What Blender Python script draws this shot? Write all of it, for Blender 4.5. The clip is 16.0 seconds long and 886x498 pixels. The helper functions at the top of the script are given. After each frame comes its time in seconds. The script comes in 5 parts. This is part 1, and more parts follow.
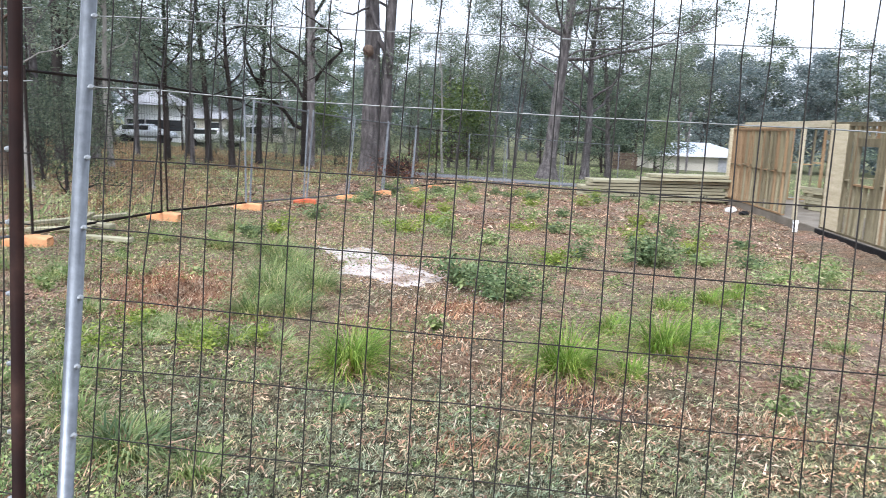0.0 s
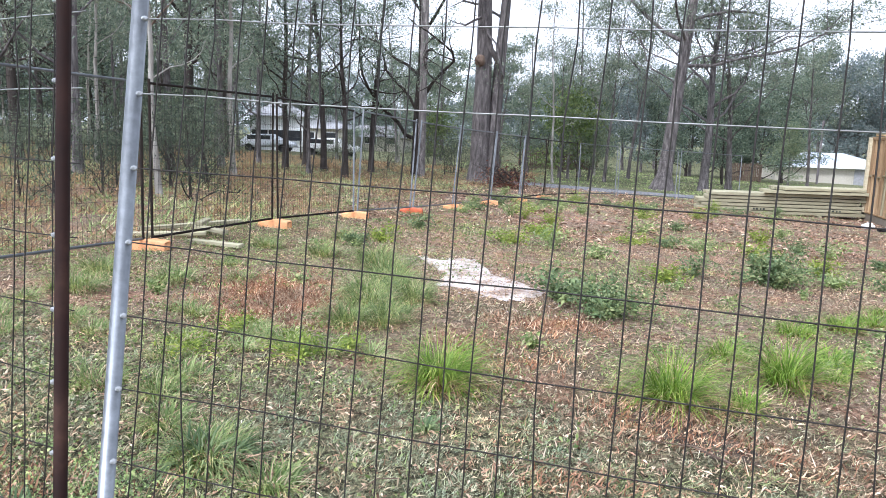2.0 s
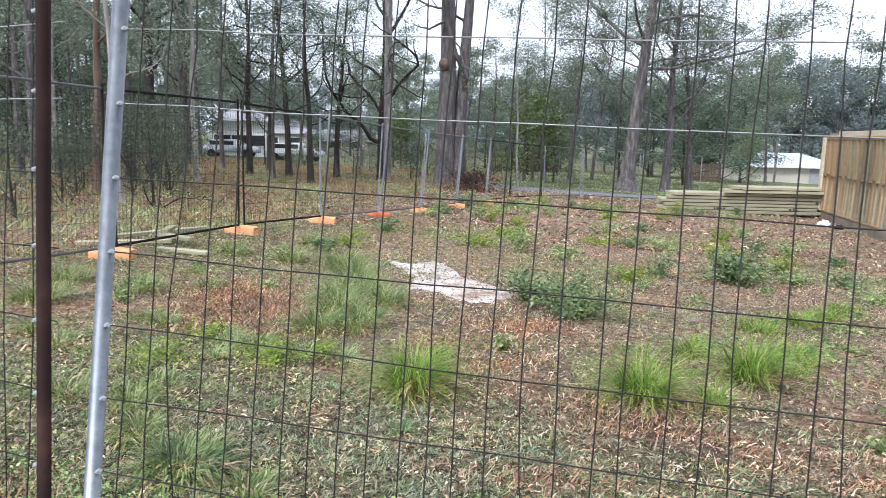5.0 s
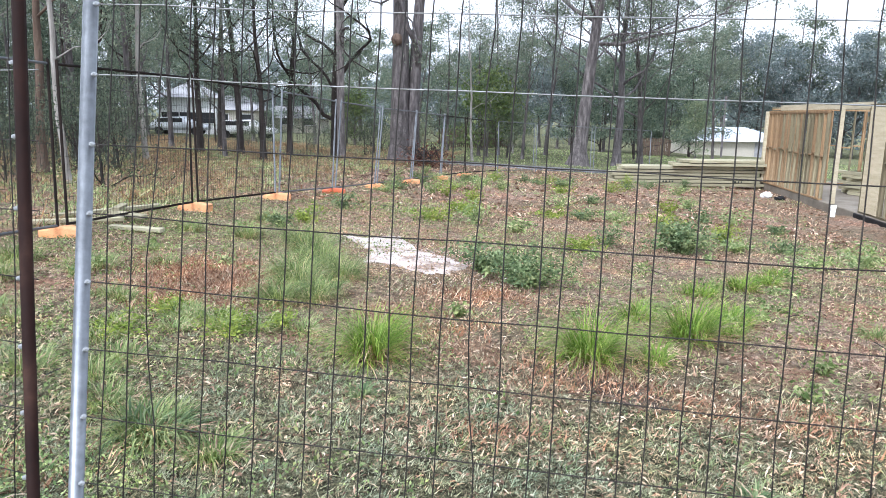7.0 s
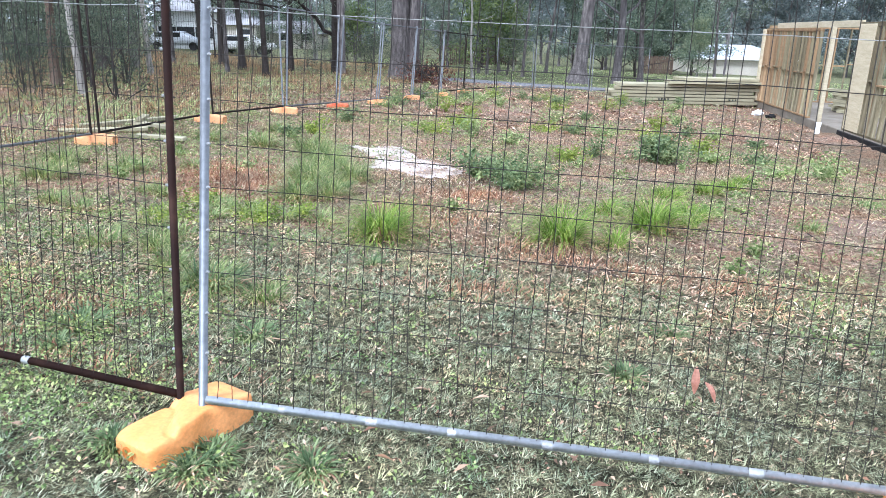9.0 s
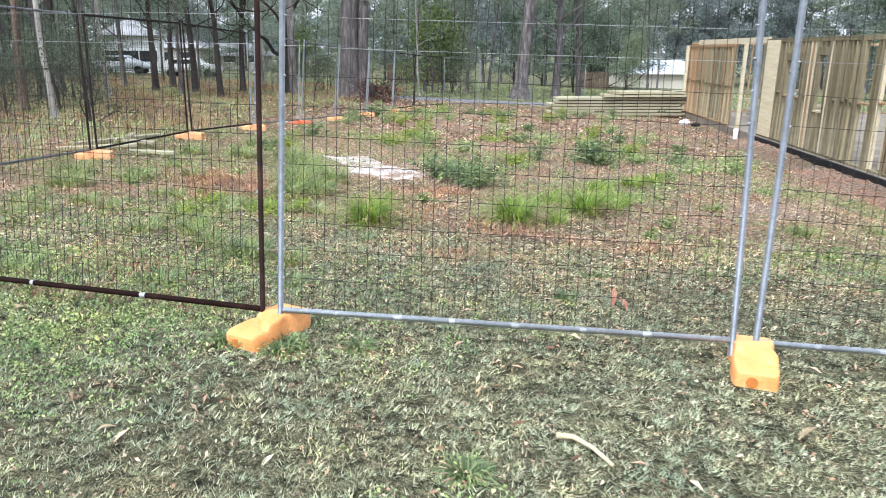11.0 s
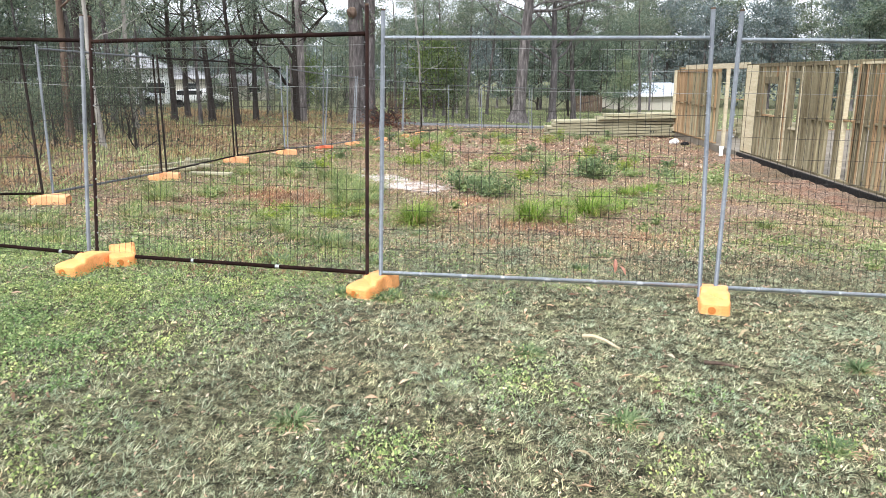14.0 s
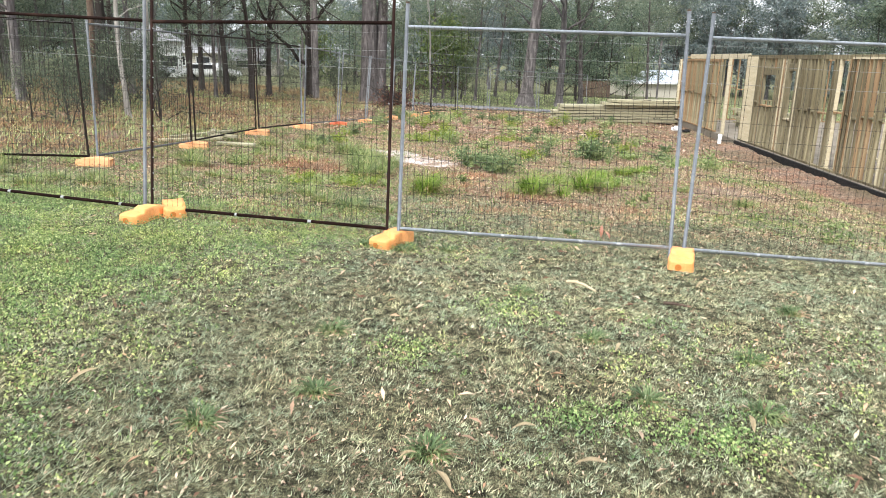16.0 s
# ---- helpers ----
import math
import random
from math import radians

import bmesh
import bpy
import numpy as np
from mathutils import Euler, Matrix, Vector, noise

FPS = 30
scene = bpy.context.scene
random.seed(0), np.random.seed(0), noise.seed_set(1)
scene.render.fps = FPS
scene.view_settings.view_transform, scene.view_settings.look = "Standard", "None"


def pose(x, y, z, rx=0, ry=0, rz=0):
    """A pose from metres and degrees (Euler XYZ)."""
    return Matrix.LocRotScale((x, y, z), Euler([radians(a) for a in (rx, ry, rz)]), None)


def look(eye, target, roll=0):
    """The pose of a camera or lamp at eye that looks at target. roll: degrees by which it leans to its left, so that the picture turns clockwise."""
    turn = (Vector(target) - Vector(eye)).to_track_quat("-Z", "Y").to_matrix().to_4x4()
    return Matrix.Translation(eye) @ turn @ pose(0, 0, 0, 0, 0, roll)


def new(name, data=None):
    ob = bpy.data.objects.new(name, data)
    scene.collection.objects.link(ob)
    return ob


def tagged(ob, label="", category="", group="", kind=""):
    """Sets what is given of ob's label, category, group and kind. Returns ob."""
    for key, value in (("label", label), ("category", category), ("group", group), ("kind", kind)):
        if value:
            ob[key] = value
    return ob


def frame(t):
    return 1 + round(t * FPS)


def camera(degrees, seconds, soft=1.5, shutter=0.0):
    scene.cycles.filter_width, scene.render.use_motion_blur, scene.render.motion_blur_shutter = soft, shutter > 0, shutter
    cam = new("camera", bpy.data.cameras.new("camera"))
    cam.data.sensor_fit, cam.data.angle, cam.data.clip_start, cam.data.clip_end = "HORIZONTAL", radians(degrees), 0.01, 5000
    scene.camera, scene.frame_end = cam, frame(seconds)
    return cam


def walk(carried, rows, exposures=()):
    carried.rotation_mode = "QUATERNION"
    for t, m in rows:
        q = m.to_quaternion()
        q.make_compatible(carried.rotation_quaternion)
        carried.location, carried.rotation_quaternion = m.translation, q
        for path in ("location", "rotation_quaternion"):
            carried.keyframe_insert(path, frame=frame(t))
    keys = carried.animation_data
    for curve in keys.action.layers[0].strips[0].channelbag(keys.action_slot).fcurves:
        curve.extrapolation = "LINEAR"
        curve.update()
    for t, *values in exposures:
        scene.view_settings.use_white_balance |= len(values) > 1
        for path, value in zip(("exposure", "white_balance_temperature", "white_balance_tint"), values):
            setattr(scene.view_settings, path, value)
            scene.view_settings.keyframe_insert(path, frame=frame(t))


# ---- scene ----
cam = camera(64.0, 16.0, soft=0.7, shutter=0.25)
PATH = [
    (0, (0.953, -1.243, 1.428), (0.744, 0.717, 1.085), 1.8),
    (0.5, (1.08, -1.105, 1.422), (0.685, 0.825, 1.077), 2.4),
    (1, (1.092, -1.06, 1.424), (0.624, 0.855, 1.086), 1.9),
    (1.5, (1.05, -1.042, 1.427), (0.502, 0.853, 1.102), 1.8),
    (2, (1.009, -1.038, 1.428), (0.497, 0.868, 1.102), 1.7),
    (2.5, (0.994, -1.031, 1.43), (0.524, 0.889, 1.122), 1.3),
    (3, (0.995, -1.042, 1.432), (0.504, 0.873, 1.131), 1.2),
    (3.5, (0.995, -1.055, 1.432), (0.494, 0.858, 1.136), 1.7),
    (4, (1.001, -1.074, 1.434), (0.51, 0.845, 1.155), 1.4),
    (4.5, (0.989, -1.077, 1.434), (0.523, 0.848, 1.155), 1.2),
    (5, (0.986, -1.077, 1.434), (0.565, 0.853, 1.12), 1.2),
    (5.2, (0.986, -1.069, 1.433), (0.668, 0.878, 1.108), 1.5),
    (7.3, (1.04, -1.325, 1.406), (0.746, 0.611, 1.002), 0.9),
    (7.5, (1.087, -1.424, 1.395), (0.789, 0.489, 0.893), 1.2),
    (8, (1.131, -1.619, 1.407), (0.794, 0.284, 0.889), 2.1),
    (8.5, (1.181, -1.896, 1.396), (0.841, -0.014, 0.812), 0.9),
    (8.7, (1.194, -1.985, 1.409), (0.893, -0.099, 0.813), 1.5),
    (10.8, (1.12, -3.302, 1.497), (0.922, -1.387, 0.953), -0.8),
    (11, (1.122, -3.447, 1.473), (0.979, -1.528, 0.93), 0.4),
    (11.5, (1.074, -3.737, 1.533), (0.985, -1.822, 0.963), 1.9),
    (12, (0.931, -3.998, 1.54), (0.919, -2.08, 0.973), -0.8),
    (12.5, (0.868, -4.222, 1.571), (0.851, -2.28, 1.093), 0.1),
    (13, (0.86, -4.537, 1.554), (0.811, -2.608, 1.025), 0.6),
    (13.5, (0.863, -4.755, 1.579), (0.785, -2.813, 1.108), 1.4),
    (14, (0.83, -5.065, 1.571), (0.694, -3.127, 1.094), -0.6),
    (14.5, (0.847, -5.288, 1.59), (0.703, -3.348, 1.124), 0.0),
    (15, (0.917, -5.542, 1.599), (0.726, -3.629, 1.049), 1.2),
    (15.5, (0.938, -5.723, 1.618), (0.735, -3.794, 1.127), 1.5),
    (16, (0.85, -5.987, 1.606), (0.705, -4.063, 1.08), 1.1),
]
EXPOSURES = [(0, 1.3, 5750, 12), (1, 1.26, 5750, 12), (2.2, 1.44, 5700, 13), (3, 1.42, 5700, 13), (4, 1.24, 5750, 12), (5.2, 1.26, 5750, 12), (7.5, 1.48, 5600, 12), (8.7, 1.55, 5400, 12), (11, 1.5, 5800, 10), (12.5, 1.5, 5950, 10), (14, 1.46, 6150, 10), (16, 1.46, 6350, 9)]
walk(cam, [(t, look(eye, target, roll)) for t, eye, target, roll in PATH], EXPOSURES)


# ---------------------------------------------------------------- world and light
world = bpy.data.worlds.new("overcast_sky")
scene.world = world
world.use_nodes = True
wn = world.node_tree
wn.nodes.clear()
SUN_UP, SUN_TURN = radians(52), radians(205)
sky = wn.nodes.new("ShaderNodeTexSky")
sky.sky_type, sky.sun_disc = 'NISHITA', False
sky.sun_elevation, sky.sun_rotation = SUN_UP, SUN_TURN
sky.air_density, sky.dust_density, sky.ozone_density = 1.0, 4.0, 1.0
grey = wn.nodes.new("ShaderNodeHueSaturation")
grey.inputs["Saturation"].default_value = 0.22
cloud = wn.nodes.new("ShaderNodeMixRGB")
cloud.inputs[0].default_value = 0.55
cloud.inputs[2].default_value = (7.6, 7.9, 8.3, 1)
bg = wn.nodes.new("ShaderNodeBackground")
bg.inputs["Strength"].default_value = 0.112
wout = wn.nodes.new("ShaderNodeOutputWorld")
wn.links.new(sky.outputs[0], grey.inputs["Color"])
wn.links.new(grey.outputs[0], cloud.inputs[1])
wn.links.new(cloud.outputs[0], bg.inputs[0])
wn.links.new(bg.outputs[0], wout.inputs[0])
sun_lamp = bpy.data.lights.new("sun", 'SUN')
sun_lamp.energy, sun_lamp.angle, sun_lamp.color = 1.5, radians(14), (1.0, 0.97, 0.92)
sun = new("sun", sun_lamp)
sun.matrix_world = look((0, 0, 40), (40 * math.sin(-SUN_TURN) * 0.78, 40 * math.cos(SUN_TURN) * -0.78, 0))


# ---------------------------------------------------------------- materials
def material(name, rough=0.8, metal=0.0):
    m = bpy.data.materials.new(name)
    m.use_nodes = True
    b = m.node_tree.nodes["Principled BSDF"]
    b.inputs["Roughness"].default_value = rough
    b.inputs["Metallic"].default_value = metal
    return m, m.node_tree, b


def add(nt, kind, **values):
    n = nt.nodes.new(kind)
    for k, v in values.items():
        n.inputs[k].default_value = v
    return n


def coords(nt, scale=(1, 1, 1), which="Object"):
    tc = nt.nodes.new("ShaderNodeTexCoord")
    mp = nt.nodes.new("ShaderNodeMapping")
    mp.inputs["Scale"].default_value = scale
    nt.links.new(tc.outputs[which], mp.inputs[0])
    return mp.outputs[0]


def ramp(nt, source, stops):
    r = nt.nodes.new("ShaderNodeValToRGB")
    e = r.color_ramp.elements
    while len(e) < len(stops):
        e.new(0.5)
    for el, (p, c) in zip(e, stops):
        el.position, el.color = p, (*c, 1)
    nt.links.new(source, r.inputs[0])
    return r.outputs[0]


def mix(nt, fac, a, b, mode='MIX'):
    n = nt.nodes.new("ShaderNodeMixRGB")
    n.blend_type = mode
    for i, v in enumerate((fac, a, b)):
        if isinstance(v, bpy.types.NodeSocket):
            nt.links.new(v, n.inputs[i])
        elif i == 0:
            n.inputs[0].default_value = v
        else:
            n.inputs[i].default_value = (*v, 1)
    return n.outputs[0]


def noisy(nt, vec, scale, detail=5, rough=0.6):
    n = add(nt, "ShaderNodeTexNoise", Scale=scale, Detail=detail, Roughness=rough)
    nt.links.new(vec, n.inputs["Vector"])
    return n.outputs["Fac"]


def bump(nt, b, height, strength=0.4, distance=0.02):
    n = add(nt, "ShaderNodeBump", Strength=strength, Distance=distance)
    nt.links.new(height, n.inputs["Height"])
    nt.links.new(n.outputs[0], b.inputs["Normal"])


def rough_from(nt, b, source, lo, hi):
    m = nt.nodes.new("ShaderNodeMapRange")
    m.inputs["To Min"].default_value, m.inputs["To Max"].default_value = lo, hi
    nt.links.new(source, m.inputs[0])
    nt.links.new(m.outputs[0], b.inputs["Roughness"])


def base(nt, b, colour):
    nt.links.new(colour, b.inputs["Base Color"])


def surface(name, stops, scale=(1, 1, 1), coarse=2.0, fine=40.0, rough=(0.6, 0.9), metal=0.0, depth=0.01, strength=0.4, vary=0.0):
    """A surface of two noises: stops run over the coarse one, the fine one grains it."""
    m, nt, b = material(name, metal=metal)
    if metal == 0 and rough[0] >= 0.6:
        b.inputs["Specular IOR Level"].default_value = 0.15
    v = coords(nt, scale)
    big, small = noisy(nt, v, coarse), noisy(nt, v, fine, 3)
    c = ramp(nt, big, stops)
    c = mix(nt, 0.35, c, ramp(nt, small, [(0.3, (0.45, 0.45, 0.45)), (0.7, (1.25, 1.25, 1.25))]), 'MULTIPLY')
    if vary:
        oi = nt.nodes.new("ShaderNodeObjectInfo")
        c = mix(nt, vary, c, ramp(nt, oi.outputs["Random"], [(0, (0.55, 0.5, 0.45)), (0.5, (1, 1, 1)), (1, (1.25, 1.2, 1.1))]), 'MULTIPLY')
    base(nt, b, c)
    rough_from(nt, b, small, *rough)
    bump(nt, b, small, strength, depth)
    return m


def leafy(name, stops, rough=0.55, sheen=0.3):
    """Leaves and blades: the colour is drawn anew for each island."""
    m, nt, b = material(name, rough)
    b.inputs["Specular IOR Level"].default_value = 0.2
    g = nt.nodes.new("ShaderNodeNewGeometry")
    v = coords(nt)
    c = ramp(nt, g.outputs["Random Per Island"], stops)
    c = mix(nt, 0.5, c, ramp(nt, noisy(nt, v, 0.35, 3), [(0.3, (0.6, 0.6, 0.55)), (0.7, (1.2, 1.2, 1.15))]), 'MULTIPLY')
    c = mix(nt, 0.8, c, ramp(nt, noisy(nt, v, 2.3, 3), [(0.36, (0.72, 0.84, 0.85)), (0.5, (1, 1, 1)), (0.66, (1.2, 1.12, 0.95))]), 'MULTIPLY')
    c = mix(nt, 0.55, c, ramp(nt, noisy(nt, v, 9.0, 2), [(0.3, (0.5, 0.52, 0.5)), (0.5, (0.95, 0.95, 0.93)), (0.7, (1.5, 1.45, 1.4))]), 'MULTIPLY')
    base(nt, b, c)
    tr = nt.nodes.new("ShaderNodeBsdfTranslucent")
    nt.links.new(c, tr.inputs[0])
    ms = nt.nodes.new("ShaderNodeMixShader")
    ms.inputs[0].default_value = sheen
    out = nt.nodes["Material Output"]
    nt.links.new(b.outputs[0], ms.inputs[1])
    nt.links.new(tr.outputs[0], ms.inputs[2])
    nt.links.new(ms.outputs[0], out.inputs[0])
    return m


# soil, litter and worn turf in one ground material
GROUND, nt, b = material("ground_soil", 0.95)
b.inputs["Specular IOR Level"].default_value = 0.08
v = coords(nt)
n1, n2, n3, n4 = noisy(nt, v, 0.35, 6), noisy(nt, v, 1.7, 6), noisy(nt, v, 14, 5, 0.7), noisy(nt, v, 70, 4, 0.7)
grain = mix(nt, 1.0, noisy(nt, coords(nt, (230, 48, 60)), 1.0, 3), noisy(nt, coords(nt, (48, 230, 60)), 1.0, 3), 'LIGHTEN')
fleck = noisy(nt, v, 165, 3, 0.75)
soil = ramp(nt, n3, [(0.3, (0.04, 0.027, 0.02)), (0.5, (0.235, 0.172, 0.132)), (0.7, (0.5, 0.4, 0.325))])
red = ramp(nt, n3, [(0.3, (0.07, 0.034, 0.023)), (0.52, (0.3, 0.17, 0.118)), (0.72, (0.52, 0.36, 0.27))])
turf = ramp(nt, n4, [(0.3, (0.04, 0.035, 0.022)), (0.5, (0.13, 0.112, 0.07)), (0.72, (0.26, 0.215, 0.145))])
c = mix(nt, ramp(nt, n2, [(0.47, (0, 0, 0)), (0.6, (0.9, 0.9, 0.9))]), soil, red)
c = mix(nt, ramp(nt, n1, [(0.40, (0, 0, 0)), (0.6, (0.8, 0.8, 0.8))]), c, turf)
# the trodden lawn side: dark soil with reddish scuffs, shade between blades painted into its darks
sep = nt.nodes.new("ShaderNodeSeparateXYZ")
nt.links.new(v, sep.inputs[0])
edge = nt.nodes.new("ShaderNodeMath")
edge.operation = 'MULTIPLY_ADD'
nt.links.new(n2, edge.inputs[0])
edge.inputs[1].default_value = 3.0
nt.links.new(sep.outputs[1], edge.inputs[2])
humus_shade = ramp(nt, n3, [(0.3, (0.014, 0.011, 0.008)), (0.43, (0.06, 0.058, 0.038)), (0.6, (0.15, 0.14, 0.092)), (0.75, (0.25, 0.205, 0.145))])
humus_shade = mix(nt, 0.85, humus_shade, ramp(nt, grain, [(0.46, (0.25, 0.24, 0.22)), (0.55, (0.95, 1.0, 0.9)), (0.66, (2.6, 2.7, 2.4))]), 'MULTIPLY')
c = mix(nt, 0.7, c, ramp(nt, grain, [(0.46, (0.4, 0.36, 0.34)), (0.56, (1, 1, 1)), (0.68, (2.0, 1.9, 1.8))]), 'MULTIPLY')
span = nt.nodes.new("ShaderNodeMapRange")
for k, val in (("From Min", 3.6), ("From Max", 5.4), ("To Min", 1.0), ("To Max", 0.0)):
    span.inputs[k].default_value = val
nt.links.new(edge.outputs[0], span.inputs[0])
c = mix(nt, span.outputs[0], c, humus_shade)
lawn = ramp(nt, n3, [(0.3, (0.05, 0.058, 0.03)), (0.5, (0.12, 0.135, 0.07)), (0.7, (0.22, 0.23, 0.13))])
beyond = nt.nodes.new("ShaderNodeMapRange")
for k, val in (("From Min", 29.0), ("From Max", 33.0), ("To Min", 0.0), ("To Max", 0.9)):
    beyond.inputs[k].default_value = val
nt.links.new(sep.outputs[1], beyond.inputs[0])
c = mix(nt, beyond.outputs[0], c, lawn)
vor = add(nt, "ShaderNodeTexVoronoi", Scale=38.0)
nt.links.new(v, vor.inputs["Vector"])
c = mix(nt, 0.7, c, ramp(nt, fleck, [(0.36, (0.3, 0.28, 0.27)), (0.5, (1, 1, 1)), (0.66, (1.7, 1.65, 1.6))]), 'MULTIPLY')
c = mix(nt, 0.4, c, ramp(nt, vor.outputs["Color"], [(0.2, (0.4, 0.38, 0.36)), (0.8, (1.5, 1.45, 1.4))]), 'MULTIPLY')
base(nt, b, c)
bump(nt, b, grain, 1.0, 0.02)

DARK_TUBE = surface("dark_painted_tube", [(0.3, (0.008, 0.006, 0.005)), (0.7, (0.02, 0.013, 0.01))], coarse=5, fine=50, rough=(0.65, 0.85), depth=0.001)
# posts: darker copy of the rail steel, their dark reflections put into the colour
GALV_POST = surface("dim_lit_galvanised_steel", [(0.3, (0.145, 0.155, 0.17)), (0.7, (0.255, 0.272, 0.289))], coarse=6, fine=60, rough=(0.36, 0.55), metal=0.75, depth=0.001, strength=0.2)
GALV_DULL = surface("dull_galvanised_steel", [(0.3, (0.10, 0.105, 0.11)), (0.7, (0.2, 0.21, 0.22))], coarse=6, fine=60, rough=(0.5, 0.7), metal=0.5, depth=0.001, strength=0.2)
# rails: lighter copy of the post steel, the sky's reflection put into the colour
GALV_RAIL = surface("sky_lit_galvanised_steel", [(0.3, (0.365, 0.385, 0.412)), (0.7, (0.581, 0.614, 0.648))], coarse=6, fine=60, rough=(0.34, 0.5), metal=0.85, depth=0.001, strength=0.2)
RUST = surface("brown_painted_steel", [(0.3, (0.010, 0.0045, 0.0035)), (0.55, (0.018, 0.008, 0.006)), (0.74, (0.045, 0.023, 0.016)), (0.87, (0.12, 0.085, 0.062))], coarse=5, fine=50, rough=(0.6, 0.8), metal=0.0, depth=0.001, strength=0.3)
WIRE = surface("weathered_wire", [(0.3, (0.0098, 0.00748, 0.00594)), (0.6, (0.0245, 0.019, 0.0152)), (0.8, (0.07, 0.0646, 0.0561))], coarse=3, fine=60, rough=(0.55, 0.75), metal=0.2, depth=0.0005)
WIRE_PALE = surface("galvanised_wire", [(0.3, (0.14, 0.13, 0.11)), (0.6, (0.34, 0.35, 0.34))], coarse=2, fine=60, rough=(0.35, 0.55), metal=0.6, depth=0.0005)
DARK_TUBE.node_tree.nodes["Principled BSDF"].inputs["Specular IOR Level"].default_value = 0.1
RUST.node_tree.nodes["Principled BSDF"].inputs["Specular IOR Level"].default_value = 0.1
WELD = surface("weld_metal", [(0.35, (0.2, 0.21, 0.22)), (0.65, (0.44, 0.45, 0.46))], fine=90, rough=(0.4, 0.6), metal=0.4)
ORANGE = surface("orange_plastic", [(0.3, (0.755, 0.292, 0.072)), (0.7, (0.887, 0.41, 0.156))], coarse=5, fine=70, rough=(0.45, 0.65), depth=0.002, strength=0.25, vary=0.25)
PALEFOOT = surface("pale_orange_plastic", [(0.3, (0.72, 0.3, 0.12)), (0.7, (0.82, 0.42, 0.2))], coarse=5, fine=70, rough=(0.5, 0.7), depth=0.002, strength=0.25, vary=0.3)
REDFOOT = surface("faded_red_plastic", [(0.3, (0.5, 0.09, 0.035)), (0.7, (0.66, 0.16, 0.06))], coarse=5, fine=70, rough=(0.5, 0.7), depth=0.002, strength=0.25)
# same orange plastic darkened: the shade of the round mouth is in the colour
PLUGM = surface("orange_plug_shade", [(0.3, (0.4, 0.13, 0.03)), (0.7, (0.52, 0.2, 0.05))], fine=70)
DARKHOLE = surface("dark_plug", [(0.3, (0.05, 0.03, 0.02)), (0.7, (0.09, 0.06, 0.04))])
PINE = surface("treated_pine", [(0.3, (0.11, 0.094, 0.058)), (0.55, (0.205, 0.178, 0.112)), (0.75, (0.335, 0.3, 0.205))], scale=(7, 7, 0.6), coarse=1.5, fine=14, rough=(0.65, 0.85), depth=0.003, strength=0.3, vary=0.7)
PINE_RED = surface("orange_pine", [(0.3, (0.19, 0.12, 0.066)), (0.55, (0.29, 0.195, 0.11)), (0.75, (0.39, 0.29, 0.175))], scale=(7, 7, 0.6), coarse=1.5, fine=14, rough=(0.65, 0.85), depth=0.003, strength=0.3, vary=0.6)
PINE_PALE = surface("pale_beam", [(0.3, (0.44, 0.38, 0.26)), (0.7, (0.58, 0.52, 0.38))], scale=(1, 1, 8), coarse=2, fine=16, rough=(0.6, 0.8), depth=0.002, vary=0.4)
PINE_GREEN = surface("green_treated_pine", [(0.3, (0.27, 0.25, 0.165)), (0.6, (0.38, 0.355, 0.245)), (0.8, (0.47, 0.445, 0.325))], scale=(0.6, 7, 7), coarse=1.5, fine=14, rough=(0.65, 0.85), depth=0.003, vary=0.5)
PLASTIC_BLACK = surface("black_membrane", [(0.3, (0.008, 0.008, 0.009)), (0.7, (0.022, 0.021, 0.021))], coarse=3, fine=25, rough=(0.6, 0.8), depth=0.02, strength=0.6)
CONCRETE = surface("muddy_concrete", [(0.3, (0.13, 0.11, 0.085)), (0.7, (0.24, 0.21, 0.17))], coarse=1.5, fine=50, rough=(0.8, 0.95), depth=0.004)
SAND = surface("pale_sand", [(0.36, (0.265, 0.201, 0.164)), (0.47, (0.445, 0.387, 0.355)), (0.66, (0.572, 0.525, 0.503))], coarse=4, fine=60, rough=(0.85, 0.95), depth=0.01)
ROADM = surface("grey_bitumen", [(0.3, (0.12, 0.12, 0.125)), (0.7, (0.19, 0.19, 0.2))], coarse=0.6, fine=40, rough=(0.75, 0.95), depth=0.005)
ROOFW = surface("pale_roof_sheet", [(0.3, (0.36, 0.4, 0.47)), (0.7, (0.46, 0.5, 0.56))], coarse=0.4, fine=8, rough=(0.4, 0.6))
WALLB = surface("beige_sheet", [(0.3, (0.42, 0.39, 0.33)), (0.7, (0.52, 0.48, 0.41))], coarse=0.4, fine=8, rough=(0.6, 0.8))
WHITEP = surface("white_paint", [(0.3, (0.72, 0.72, 0.71)), (0.7, (0.82, 0.82, 0.81))], coarse=0.5, fine=10, rough=(0.5, 0.7))
GREYROOF = surface("grey_tile_roof", [(0.3, (0.24, 0.24, 0.25)), (0.7, (0.36, 0.36, 0.37))], coarse=0.6, fine=8)
GLASSD = surface("dark_glass", [(0.3, (0.02, 0.022, 0.025)), (0.7, (0.035, 0.037, 0.04))], rough=(0.08, 0.15))
CARPAINT = surface("silver_paint", [(0.3, (0.5, 0.52, 0.55)), (0.7, (0.6, 0.62, 0.65))], rough=(0.2, 0.3), depth=0.0001)
TYRE = surface("tyre_rubber", [(0.3, (0.02, 0.02, 0.02)), (0.7, (0.035, 0.035, 0.035))])
BARK_GREY = surface("grey_gum_bark", [(0.3, (0.0575, 0.0515, 0.0504)), (0.5, (0.124, 0.112, 0.111)), (0.72, (0.253, 0.23, 0.224))], scale=(5, 5, 1.0), coarse=1.7, fine=7, rough=(0.85, 0.95), depth=0.06, strength=1.0, vary=0.5)
